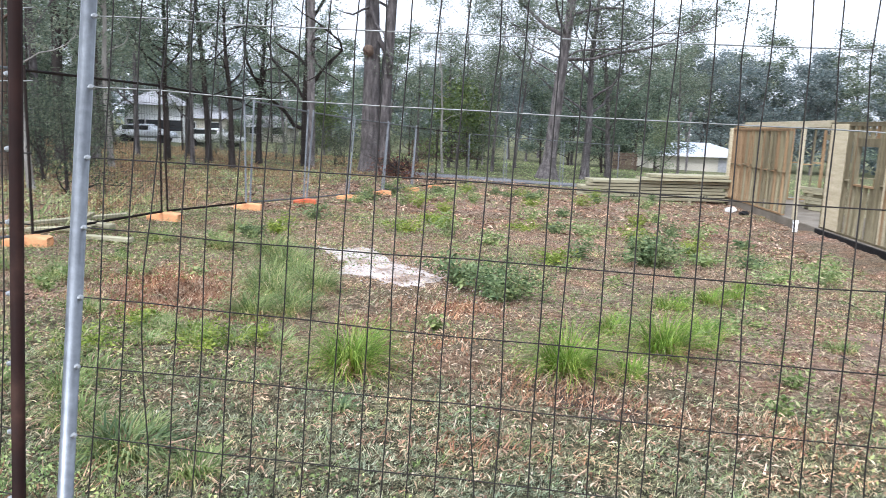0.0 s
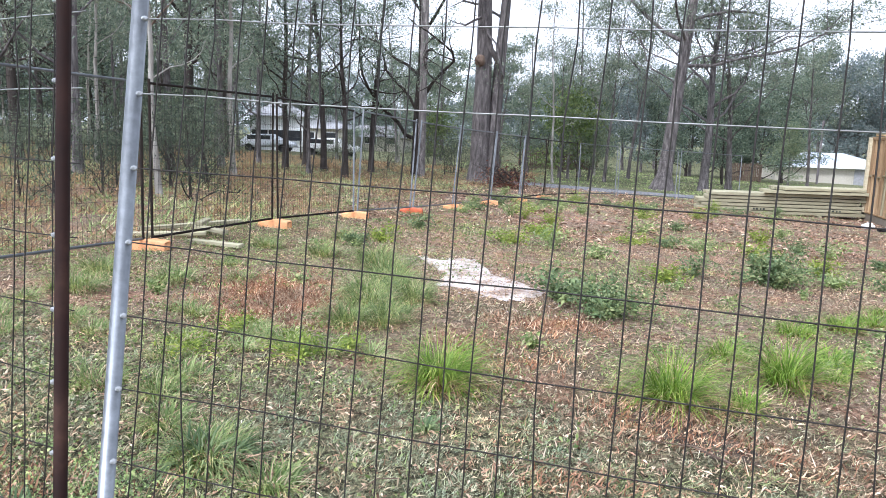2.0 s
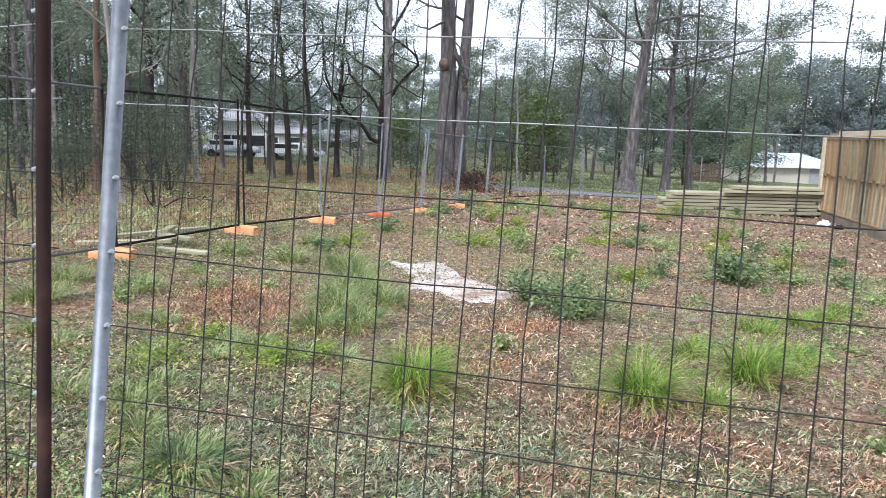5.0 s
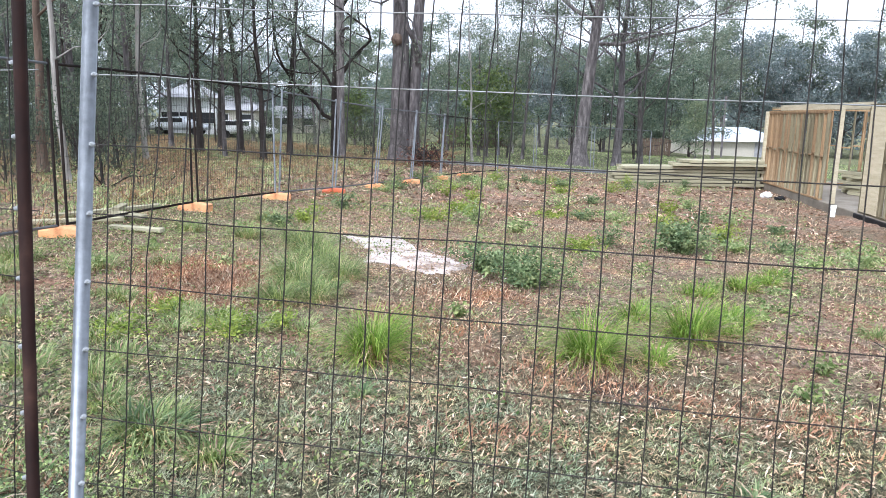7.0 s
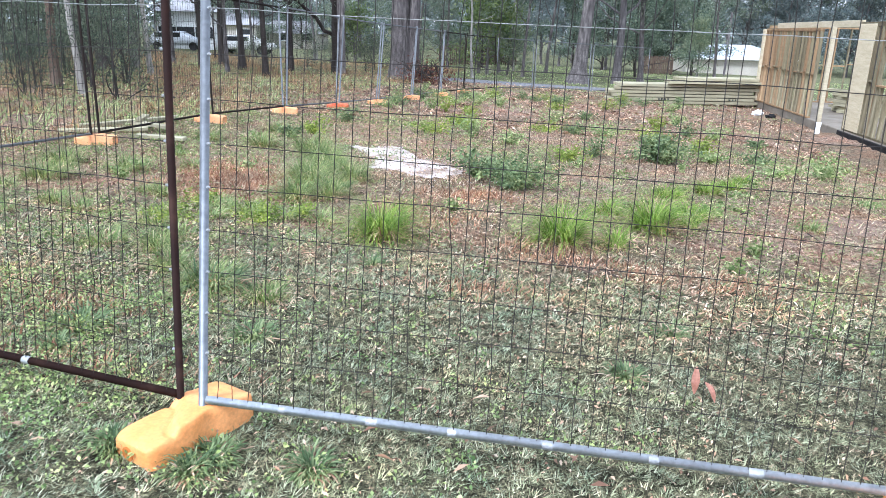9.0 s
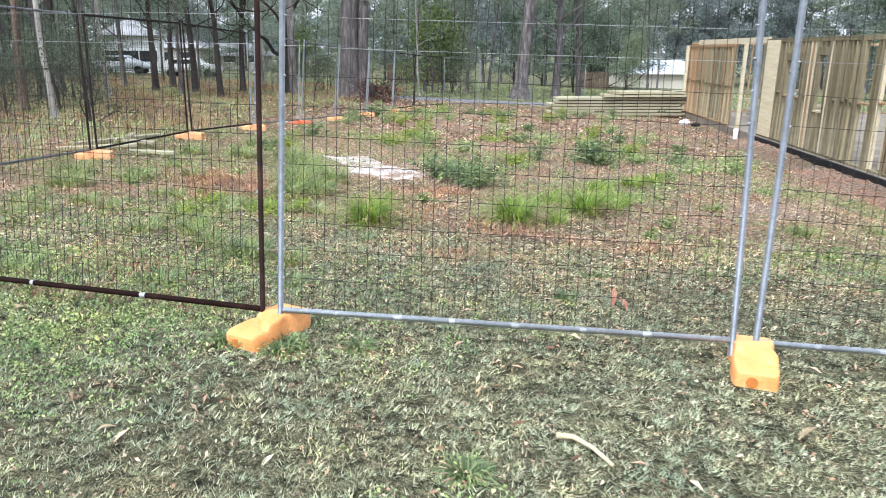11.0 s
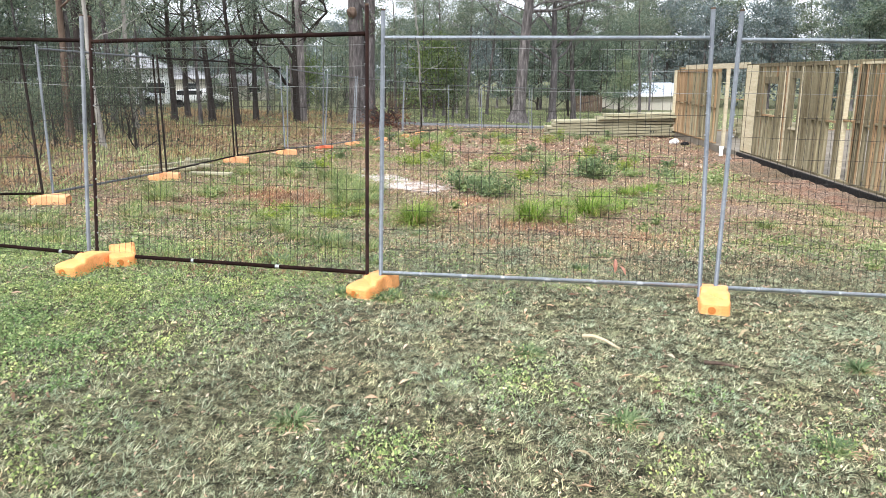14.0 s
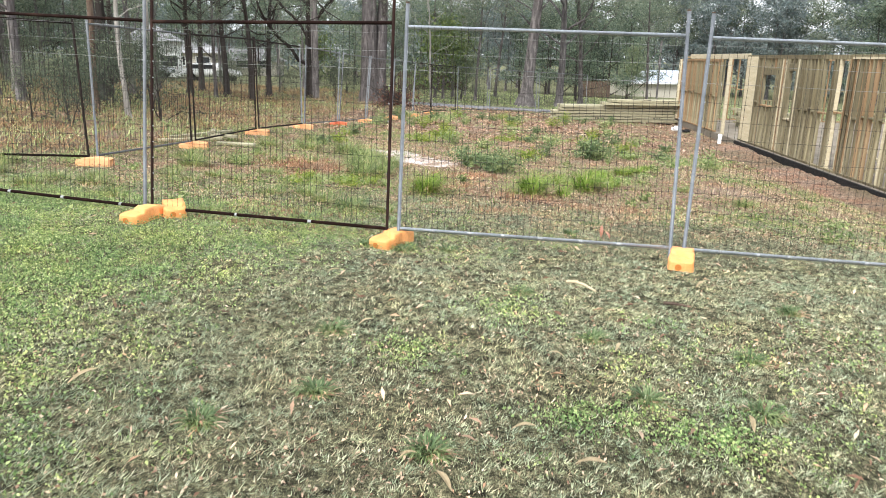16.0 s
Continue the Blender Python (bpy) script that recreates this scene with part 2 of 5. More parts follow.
BARK_DARK = surface("dark_ironbark", [(0.3, (0.0243, 0.0216, 0.0203)), (0.6, (0.0675, 0.0567, 0.0513)), (0.8, (0.135, 0.115, 0.101))], scale=(5, 5, 0.7), coarse=1.2, fine=9, rough=(0.85, 0.95), depth=0.04, strength=0.8, vary=0.4)
BARK_PALE = surface("pale_smooth_bark", [(0.3, (0.19, 0.17, 0.15)), (0.55, (0.33, 0.31, 0.28)), (0.75, (0.48, 0.46, 0.42))], scale=(4, 4, 0.8), coarse=1.5, fine=9, rough=(0.7, 0.9), depth=0.01, strength=0.4, vary=0.3)
BARK_ORANGE = surface("orange_brown_bark", [(0.3, (0.07, 0.048, 0.038)), (0.55, (0.14, 0.1, 0.075)), (0.75, (0.24, 0.185, 0.145))], scale=(5, 5, 0.6), coarse=1.2, fine=9, rough=(0.8, 0.95), depth=0.02, strength=0.6)
# air haze is painted into these far leaves: paler and bluer; gum leaves lifted too
FARLEAF_HAZE = leafy("far_leaves_haze", [(0, (0.108, 0.134, 0.134)), (0.5, (0.189, 0.224, 0.229)), (1, (0.302, 0.341, 0.35))], 0.6, 0.45)
GUM = leafy("gum_leaves", [(0, (0.0938, 0.12, 0.09)), (0.5, (0.181, 0.215, 0.165)), (1, (0.312, 0.35, 0.275))], 0.6, 0.4)
NEEDLE = leafy("dark_needle_foliage", [(0, (0.0549, 0.0784, 0.0596)), (0.5, (0.133, 0.176, 0.133)), (1, (0.267, 0.314, 0.235))], 0.6, 0.4)
DARKLEAF = leafy("dark_leaves", [(0, (0.03, 0.042, 0.032)), (0.5, (0.062, 0.082, 0.06)), (1, (0.12, 0.145, 0.105))], 0.6, 0.4)
BRIGHT = leafy("bright_leaves", [(0, (0.06, 0.0893, 0.03)), (0.5, (0.12, 0.168, 0.06)), (1, (0.228, 0.273, 0.105))])
SHRUB = leafy("shrub_leaves", [(0, (0.06, 0.08, 0.055)), (0.5, (0.12, 0.15, 0.105)), (1, (0.22, 0.24, 0.17))], 0.6, 0.4)
BRUSH = leafy("dry_brush", [(0, (0.119, 0.0643, 0.0387)), (0.5, (0.292, 0.17, 0.0969)), (0.85, (0.477, 0.316, 0.177)), (1, (0.265, 0.257, 0.122))])
TURF = leafy("turf_blades", [(0, (0.102, 0.123, 0.0731)), (0.35, (0.266, 0.303, 0.19)), (0.75, (0.46, 0.49, 0.326)), (1, (0.675, 0.646, 0.488))], 0.6, 0.2)
TURF_DRY = leafy("dry_turf_blades", [(0, (0.0989, 0.0734, 0.046)), (0.3, (0.251, 0.19, 0.121)), (0.6, (0.437, 0.336, 0.225)), (0.85, (0.622, 0.494, 0.346)), (1, (0.795, 0.659, 0.484))], 0.65, 0.2)
CLOVER = leafy("clover_leaves", [(0, (0.0828, 0.138, 0.0477)), (0.4, (0.225, 0.31, 0.116)), (0.8, (0.406, 0.495, 0.204)), (1, (0.63, 0.661, 0.313))], 0.5, 0.3)
TUFT = leafy("tuft_blades", [(0, (0.086, 0.162, 0.0175)), (0.5, (0.189, 0.304, 0.042)), (0.85, (0.31, 0.418, 0.084)), (1, (0.447, 0.446, 0.182))], 0.5, 0.35)
TALL = leafy("tall_grass_blades", [(0, (0.134, 0.197, 0.0649)), (0.5, (0.291, 0.377, 0.152)), (0.85, (0.47, 0.53, 0.26)), (1, (0.648, 0.598, 0.389))], 0.55, 0.35)
LONG = leafy("long_grass_blades", [(0, (0.0825, 0.128, 0.038)), (0.5, (0.209, 0.275, 0.095)), (0.85, (0.363, 0.408, 0.18)), (1, (0.572, 0.5, 0.314))], 0.55, 0.3)
WEED = leafy("weed_leaves", [(0, (0.072, 0.113, 0.0517)), (0.5, (0.162, 0.221, 0.0978)), (1, (0.288, 0.33, 0.172))], 0.5, 0.25)
LIME = leafy("lime_weed_leaves", [(0, (0.12, 0.18, 0.03)), (0.5, (0.24, 0.31, 0.055)), (1, (0.38, 0.43, 0.11))], 0.5, 0.3)
THATCH = leafy("brown_thatch", [(0, (0.0923, 0.0742, 0.0505)), (0.4, (0.246, 0.208, 0.144)), (0.8, (0.431, 0.366, 0.258)), (1, (0.595, 0.505, 0.369))], 0.7, 0.15)
LITTER = leafy("leaf_litter", [(0, (0.0955, 0.05, 0.0349)), (0.4, (0.315, 0.185, 0.128)), (0.75, (0.573, 0.381, 0.275)), (1, (0.792, 0.618, 0.483))], 0.7, 0.1)
REDSTRAW = leafy("red_brown_straw", [(0, (0.138, 0.0616, 0.0358)), (0.5, (0.31, 0.157, 0.0952)), (0.85, (0.46, 0.28, 0.185)), (1, (0.69, 0.538, 0.403))], 0.7, 0.1)
STICKM = surface("bare_stick", [(0.3, (0.42, 0.33, 0.2)), (0.7, (0.6, 0.5, 0.34))], coarse=6, fine=40)
LEAFORANGE = surface("orange_dead_leaf", [(0.3, (0.45, 0.19, 0.13)), (0.7, (0.66, 0.38, 0.29))], coarse=20, fine=90)
INKM = surface("dark_ink", [(0.3, (0.02, 0.025, 0.02)), (0.7, (0.03, 0.035, 0.03))])


# ---------------------------------------------------------------- mesh helpers
def thing(name, m=None, label="", category="", group="", kind=""):
    e = new(name)
    e.empty_display_size = 0.2
    if m is not None:
        e.matrix_world = m
    return tagged(e, label, category, group, kind)


def hang(ob, parent):
    ob.parent = parent
    return ob


def part(name, bm, mat, parent, label="", smooth=False):
    """A bmesh or a ready mesh as one mesh object under a thing or a part."""
    if isinstance(bm, bpy.types.Mesh):
        me = bm
    else:
        me = bpy.data.meshes.new(name)
        bm.to_mesh(me)
        bm.free()
    if mat and not me.materials:
        me.materials.append(mat)
    if smooth:
        me.shade_smooth()
    return tagged(hang(new(name, me), parent), label)


def arrays(name, verts, faces, mat, smooth=False):
    """A mesh from numpy arrays of corners and of faces with equally many corners."""
    verts, faces = np.asarray(verts, np.float32), np.asarray(faces, np.int32)
    me = bpy.data.meshes.new(name)
    me.vertices.add(len(verts))
    me.vertices.foreach_set("co", verts.ravel())
    k = faces.shape[1]
    me.loops.add(faces.size)
    me.loops.foreach_set("vertex_index", faces.ravel())
    me.polygons.add(len(faces))
    me.polygons.foreach_set("loop_start", np.arange(0, faces.size, k, dtype=np.int32))
    me.update(calc_edges=True)
    me.materials.append(mat)
    if smooth:
        me.shade_smooth()
    return me


def box_bm(sx, sy, sz, bevel=0.0, at=(0, 0, 0)):
    """A bevelled box whose centre is at the place given."""
    bm = bmesh.new()
    bmesh.ops.create_cube(bm, size=1)
    bmesh.ops.scale(bm, vec=(sx, sy, sz), verts=bm.verts)
    if bevel:
        bmesh.ops.bevel(bm, geom=bm.edges[:], offset=bevel, segments=1, affect='EDGES')
    bmesh.ops.translate(bm, vec=at, verts=bm.verts)
    return bm


def tube(points, radii, sides=8, cap=True):
    """Rings along a line of places: corners and quads (and the two ends as fans folded into quads)."""
    pts, radii = np.asarray(points, float), np.asarray(radii, float)
    n = len(pts)
    d = np.gradient(pts, axis=0)
    d /= np.linalg.norm(d, axis=1)[:, None] + 1e-9
    ref = np.where(np.abs(d[:, 2:3]) > 0.9, [[1.0, 0, 0]], [[0, 0, 1.0]])
    u = np.cross(d, ref)
    u /= np.linalg.norm(u, axis=1)[:, None] + 1e-9
    w = np.cross(d, u)
    a = np.linspace(0, 2 * np.pi, sides, endpoint=False)
    ring = u[:, None] * np.cos(a)[None, :, None] + w[:, None] * np.sin(a)[None, :, None]
    vs = (pts[:, None] + ring * radii[:, None, None]).reshape(-1, 3)
    i, j = np.meshgrid(np.arange(n - 1), np.arange(sides), indexing="ij")
    k = (j + 1) % sides
    fs = np.stack([i * sides + j, i * sides + k, (i + 1) * sides + k, (i + 1) * sides + j], -1).reshape(-1, 4)
    if cap:
        ends = []
        for s in (0, (n - 1) * sides):
            for q in range(1, sides - 2, 2):
                ends.append([s, s + q, s + q + 1, s + q + 2])
        fs = np.concatenate([fs, np.array(ends)]) if ends else fs
    return vs, fs


def joined(pieces):
    vs, fs, o = [], [], 0
    for pv, pf in pieces:
        vs.append(pv), fs.append(pf + o)
        o += len(pv)
    return np.concatenate(vs), np.concatenate(fs)


def pipe(name, a, b, r, mat, parent, sides=10, label="", steps=2, sag=0.0):
    a, b = np.array(a, float), np.array(b, float)
    t = np.linspace(0, 1, steps)[:, None]
    p = a + (b - a) * t
    p[:, 2] -= sag * np.sin(np.pi * t[:, 0])
    vs, fs = tube(p, [r] * steps, sides)
    return part(name, arrays(name, vs, fs, mat, True), None, parent, label)


# ---------------------------------------------------------------- ground
def step(a):
    a = np.clip(a, 0, 1)
    return a * a * (3 - 2 * a)


def gz(x, y):
    """The height of the ground: a gentle fall towards the wood and the house, cut down at the house, with small bumps."""
    x, y = np.asarray(x, float), np.asarray(y, float)
    z = -0.033 * 60 * np.tanh(x / 60) - 0.031 * 95 * np.tanh(y / 95)
    z = z - 0.45 * step((x - 4.0) / 4.0) * np.clip((23 - y) / 12, 0, 1) * step((y + 4) / 6) * step((24 - x) / 6)
    z = z + 0.09 * np.exp(-((x + 4.3) ** 2 / 3 + (y - 9.3) ** 2 / 14))
    near = np.exp(-(x * x + y * y) / 900)
    z = z + near * (0.016 * np.sin(2.1 * x + 0.7 * y) * np.sin(1.7 * y - 0.4 * x) + 0.009 * np.sin(5.3 * x + 1.1) * np.sin(4.7 * y + 0.6 * x))
    return z


def g1(x, y):
    return float(gz(x, y))


def ground_sheet():
    def spaced(lo, hi, fine):
        out = 0.1 * np.sinh(np.linspace(0, 9.0, 60)[1:]) / math.sinh(9.0 / 59)
        return np.concatenate([lo - out[::-1] * fine / 0.1, np.arange(lo, hi, fine), hi + out * fine / 0.1])
    xs, ys = spaced(-6.5, 7.5, 0.085), spaced(-6.5, 12.0, 0.085)
    X, Y = np.meshgrid(xs, ys, indexing="ij")
    vs = np.stack([X, Y, gz(X, Y)], -1).reshape(-1, 3)
    n = len(ys)
    i, j = np.meshgrid(np.arange(len(xs) - 1), np.arange(n - 1), indexing="ij")
    fs = np.stack([i * n + j, (i + 1) * n + j, (i + 1) * n + j + 1, i * n + j + 1], -1).reshape(-1, 4)
    return tagged(new("ground", arrays("ground", vs, fs, GROUND, True)), "brown and reddish soil with worn patchy turf and litter", "ground", kind="structure")


ground_sheet()


def patch(name, pts, mat, lift, label, category, rough_edge=0.06, thick=0.03, steps=64, kind="structure"):
    """A low pad lying on the ground, with an uneven edge, from a closed outline that is smoothed."""
    pts = np.array(pts, float)
    n = len(pts)
    t = np.linspace(0, n, steps, endpoint=False)
    i = t.astype(int)
    f = (t - i)[:, None]
    out = pts[i % n] * (1 - f) + pts[(i + 1) % n] * f
    mid = out.mean(0)
    rr = 1 + rough_edge * (np.sin(t * 9.1) + 0.6 * np.sin(t * 17.3 + 1) + 0.5 * np.sin(t * 31.7))[:, None]
    rings = []
    for s, h in ((1.03, -thick), (1.0, lift * 0.6), (0.9, lift), (0.6, lift * 1.1), (0.25, lift * 1.1)):
        p = mid + (out - mid) * rr * s
        rings.append(np.c_[p, gz(p[:, 0], p[:, 1]) + h])
    vs = np.concatenate(rings + [np.array([[*mid, g1(*mid) + lift * 1.1]] * steps)])
    k = np.arange(steps)
    fs = np.concatenate([np.stack([r * steps + k, r * steps + (k + 1) % steps, (r + 1) * steps + (k + 1) % steps, (r + 1) * steps + k], 1) for r in range(5)])
    return tagged(new(name, arrays(name, vs, fs, mat, True)), label, category, kind=kind)


patch("sand_patch", [(-1.6, 7.55), (-1.3, 7.45), (-1.15, 7.95), (-0.95, 7.9), (-0.5, 6.9), (-0.1, 6.5), (0.18, 6.12), (0.02, 5.65), (-0.2, 5.6), (-0.63, 6.0), (-0.95, 6.0), (-1.03, 6.7), (-1.4, 7.2)], SAND, 0.012, "pale pinkish sand spilled on the soil", "sand", 0.03, steps=156)
patch("driveway", [(-6.0, 30.5), (-2.0, 29.6), (3.2, 29.9), (8.0, 30.4), (16, 32), (16, 35), (8, 33.6), (3, 32.6), (-2, 32.4), (-6.0, 33)], ROADM, 0.03, "grey bitumen driveway beyond the fence", "driveway", 0.01)


# ---------------------------------------------------------------- temporary fence
def wire_mesh_data(length, r, seed, mat, upright, bend=0.004):
    rng = np.random.default_rng(seed)
    n = 15
    t = np.linspace(0, 1, n)
    wob = np.cumsum(rng.normal(0, 1, (n, 2)), 0)
    wob -= wob[0] + (wob[-1] - wob[0]) * t[:, None]
    wob *= bend / 2.0
    line = np.c_[wob[:, 0], wob[:, 1], t * length] if upright else np.c_[t * length, wob[:, 1], wob[:, 0]]
    vs, fs = tube(line, [r] * n, 5, False)
    return arrays("wire", vs, fs, mat, True)


RAIL_R, POST_R = 0.0155, 0.0158
PANEL_H, POST_DOWN = 1.75, 0.08
WIRES_UP = [wire_mesh_data(PANEL_H, 0.0015, s, WIRE, True, 0.016 if s == 0 else 0.006) for s in range(6)]
WELDS = {}


def weld_mesh():
    if "weld" not in WELDS:
        wd = bmesh.new()
        bmesh.ops.create_icosphere(wd, subdivisions=1, radius=0.007)
        bmesh.ops.scale(wd, vec=(1.3, 1, 0.9), verts=wd.verts)
        WELDS["weld"] = bpy.data.meshes.new("weld")
        wd.to_mesh(WELDS["weld"])
        wd.free()
        WELDS["weld"].materials.append(WELD)
    return WELDS["weld"]


def mesh_fence(bl, br, tl, tr, left, right, rails, label, near=True, up=0.19, spots=0.3, seed=0, thick=POST_R):
    """A panel from the four corners at which its rails meet its posts."""
    bl, br, tl, tr = (Vector(c) for c in (bl, br, tl, tr))
    x = (br - bl).normalized()
    z = ((tl - bl) + (tr - br)).normalized()
    y = z.cross(x).normalized()
    z = x.cross(y)
    m = Matrix.Identity(4)
    for i, ax in enumerate((x, y, z)):
        m.col[i][:3] = ax
    m.translation = bl
    inv = m.inverted()
    bl, br, tl, tr = (inv @ c for c in (bl, br, tl, tr))
    p = thing("mesh_fence", m, label, "fence", "temporary fence sections")
    for lo, hi, mat in ((bl, tl, left), (br, tr, right)):
        d = (hi - lo).normalized()
        pipe("post", lo - d * POST_DOWN, hi + d * up, thick, mat, p, 12)
        if up > 0.1:
            pipe("post_cap", hi + d * (up + 0.001), hi + d * (up + 0.012), thick + 0.0015, DARKHOLE, p, 12)
    for lo, hi, nm in ((tl, tr, "top_rail"), (bl, br, "bottom_rail")):
        d = (hi - lo).normalized() * 0.015
        pipe(nm, lo + d, hi - d, RAIL_R, rails, p, 10)
    width = (br - bl).length
    count = max(2, round((width - 0.04) / 0.0561))
    rng = random.Random(seed + 17)
    if near:
        for i in range(1, count):
            s = i / count
            lo, hi = bl.lerp(br, s), tl.lerp(tr, s)
            w = part("wire", WIRES_UP[rng.randrange(1, 6) if rng.random() < 0.93 else 0], None, p)
            mm = Matrix.Identity(4)
            mm.col[2][:3] = (hi - lo) / PANEL_H
            mm.translation = lo + Vector((0, -0.006, 0))
            w.matrix_local = mm
        across = [wire_mesh_data(1.0, 0.00145, 40 + k + seed, WIRE_PALE if k == 1 else WIRE, False, 0.006) for k in range(4)]
        for k in range(1, 12):
            lo, hi = bl.lerp(tl, (k + 0.2) / 11.6), br.lerp(tr, (k + 0.2) / 11.6)
            h = part("cross_wire", across[1 if k >= 9 else (0, 2, 3)[k % 3]], None, p)
            mm = Matrix.Identity(4)
            mm.col[0][:3] = hi - lo
            mm.translation = lo + Vector((0, -0.002, 0))
            h.matrix_local = mm
            for c, sd in ((lo, 1), (hi, -1)):
                part("weld", weld_mesh(), None, p).location = c + Vector((sd * POST_R, -0.005, 0))
        at = spots
        while spots and at < width - 0.1:
            c = bl.lerp(br, at / width)
            ln = rng.uniform(0.012, 0.032)
            vs, fs = tube([c + Vector((ln * q, 0, 0)) for q in (-1, -0.6, 0, 0.7, 1)], [RAIL_R - 0.0006, RAIL_R + 0.0004, RAIL_R + 0.0008, RAIL_R + 0.0004, RAIL_R - 0.0006], 10, False)
            part("zinc_spot", arrays("zinc_spot", vs, fs, WELD, True), None, p, "pale spot on the rail")
            at += spots * rng.uniform(0.8, 1.2)
    else:
        pieces = [tube([bl.lerp(br, i / count), tl.lerp(tr, i / count)], [0.0021] * 2, 4, False) for i in range(1, count)]
        pieces += [tube([bl.lerp(tl, k / 11.6), br.lerp(tr, k / 11.6)], [0.0021] * 2, 4, False) for k in range(1, 12)]
        vs, fs = joined(pieces)
        tagged(part("wire_mesh", arrays("wire_mesh", vs, fs, WIRE), None, p), kind="stuff")
    return p


def foot_mesh():
    """A moulded block: a low front with a round plug, an S-shaped step up to a raised saddle, a waist and a lower back."""
    n, k = 61, 33
    L, Wd, H = 0.46, 0.2, 0.132
    rows = []
    for i in range(n):
        s = i / (n - 1) * 2 - 1
        e = 1 - abs(s) ** 10
        half = Wd / 2 * (1.0 - 0.16 * math.exp(-((s - 0.12) / 0.2) ** 2)) * (0.82 + 0.18 * e)
        ring = []
        for j in range(k):
            a = j / (k - 1) * 2 - 1
            w = 0.28 * math.sin(2.6 * a)
            rise = 1 / (1 + math.exp(-(s + 0.22 - w) / 0.035)) * (1 - 0.55 / (1 + math.exp(-(s - 0.5 + 0.5 * w) / 0.05)))
            top = H * (0.78 + 0.22 * rise) * (0.86 + 0.14 * e)
            top -= 0.009 * math.exp(-((s + 0.3 - w) / 0.045) ** 2)
            edge = min(1.0, max(0.0, (abs(a) - 0.72) / 0.13))
            y = half * (a / 0.8 if abs(a) < 0.8 else math.copysign(1 + 0.07 * (abs(a) - 0.8) / 0.2, a))
            z = top - 0.014 * edge * edge if abs(a) < 0.85 else (top - 0.014) * (1 - (abs(a) - 0.85) / 0.15)
            ring.append((s * L / 2, y, max(z, 0.0)))
        rows.append(ring)
    vs = np.array(rows).reshape(-1, 3)
    fs = [[i * k + j, (i + 1) * k + j, (i + 1) * k + j + 1, i * k + j + 1] for i in range(n - 1) for j in range(k - 1)]
    for i in (0, n - 1):
        for j in range(k // 2):
            fs.append([i * k + j, i * k + j + 1, i * k + k - 2 - j, i * k + k - 1 - j])
    return arrays("block", vs, fs, ORANGE, True)


FOOT = foot_mesh()
FOOT_PALE = FOOT.copy()
FOOT_PALE.materials.clear()
FOOT_PALE.materials.append(PALEFOOT)
FOOT_RED = FOOT.copy()
FOOT_RED.materials.clear()
FOOT_RED.materials.append(REDFOOT)


def ballast_block(x, y, turn, red=False, faded=False, tilt=0.0, label=""):
    m = Matrix.Translation((x, y, g1(x, y) - 0.012)) @ pose(0, 0, 0, 0, tilt, turn)
    f = thing("ballast_block", m, label or ("faded red plastic fence foot on the ground" if red else "pale orange plastic fence foot on thin grass" if faded else "bright orange plastic fence foot block in the grass"), "fence foot", "fence ballast blocks")
    part("moulding", FOOT_RED if red else FOOT_PALE if faded else FOOT, None, f)
    plug = bmesh.new()
    bmesh.ops.create_cone(plug, cap_ends=True, segments=14, radius1=0.027, radius2=0.025, depth=0.02)
    bmesh.ops.rotate(plug, cent=(0, 0, 0), matrix=Matrix.Rotation(radians(90), 3, 'Y'), verts=plug.verts)
    bmesh.ops.translate(plug, vec=(-0.224, 0.02, 0.046), verts=plug.verts)
    part("plug", plug, PLUGM, f, "round filler plug with the hole's shade in its colour")
    return f


# the line of panels nearest the camera
mesh_fence((0.006, 0.0, 0.140), (2.345, 0.0, 0.058), (0.038, 0.243, 1.836), (2.343, 0.16, 1.80), GALV_POST, GALV_POST, GALV_RAIL, "galvanised steel temporary fence section with welded wire mesh", seed=1)
mesh_fence((-2.45, 0.46, 0.150), (-0.104, 0.04, 0.126), (-2.40, 0.67, 1.86), (-0.060, 0.14, 1.862), RUST, RUST, RUST, "dark brown painted temporary fence section with wire mesh", spots=0.9, seed=2, thick=0.0135)
mesh_fence((-4.88, 0.91, 0.22), (-2.527, 0.47, 0.147), (-4.86, 1.13, 1.96), (-2.475, 0.68, 1.87), GALV_POST, GALV_DULL, RUST, "weathered temporary fence section with dark rails", spots=0.8, seed=3)
mesh_fence((2.46, 0.0, 0.05), (4.85, -0.08, -0.03), (2.535, 0.175, 1.785), (4.92, 0.11, 1.73), GALV_POST, GALV_POST, GALV_RAIL, "galvanised steel temporary fence section beside the gap", seed=4)
for x, y, turn in ((-0.05, -0.02, 66), (2.42, -0.10, 76), (-2.42, 0.22, 82), (-2.27, 0.53, 118), (4.92, -0.15, 92), (-4.95, 0.95, 75)):
    ballast_block(x, y, turn)

# the line along the wood, and the one across the far end
LINE = [(-7.1, 2.5), (-4.72, 3.40), (-4.38, 5.88), (-4.10, 8.36), (-3.80, 10.74), (-3.47, 13.0), (-3.13, 15.2), (-2.72, 17.45), (-2.28, 19.7), (-1.85, 22.0), (-1.0, 24.5), (0.3, 26.6), (2.55, 27.7), (4.95, 28.6)]
STYLE = [(GALV_DULL, DARK_TUBE, DARK_TUBE), (GALV_DULL, DARK_TUBE, GALV_DULL), (DARK_TUBE, DARK_TUBE, DARK_TUBE), (DARK_TUBE, GALV_DULL, DARK_TUBE)] + [(GALV_DULL, GALV_DULL, GALV_DULL)] * 4 + [(GALV_DULL, DARK_TUBE, DARK_TUBE), (DARK_TUBE, DARK_TUBE, DARK_TUBE)] + [(GALV_DULL, GALV_DULL, GALV_DULL)] * 3
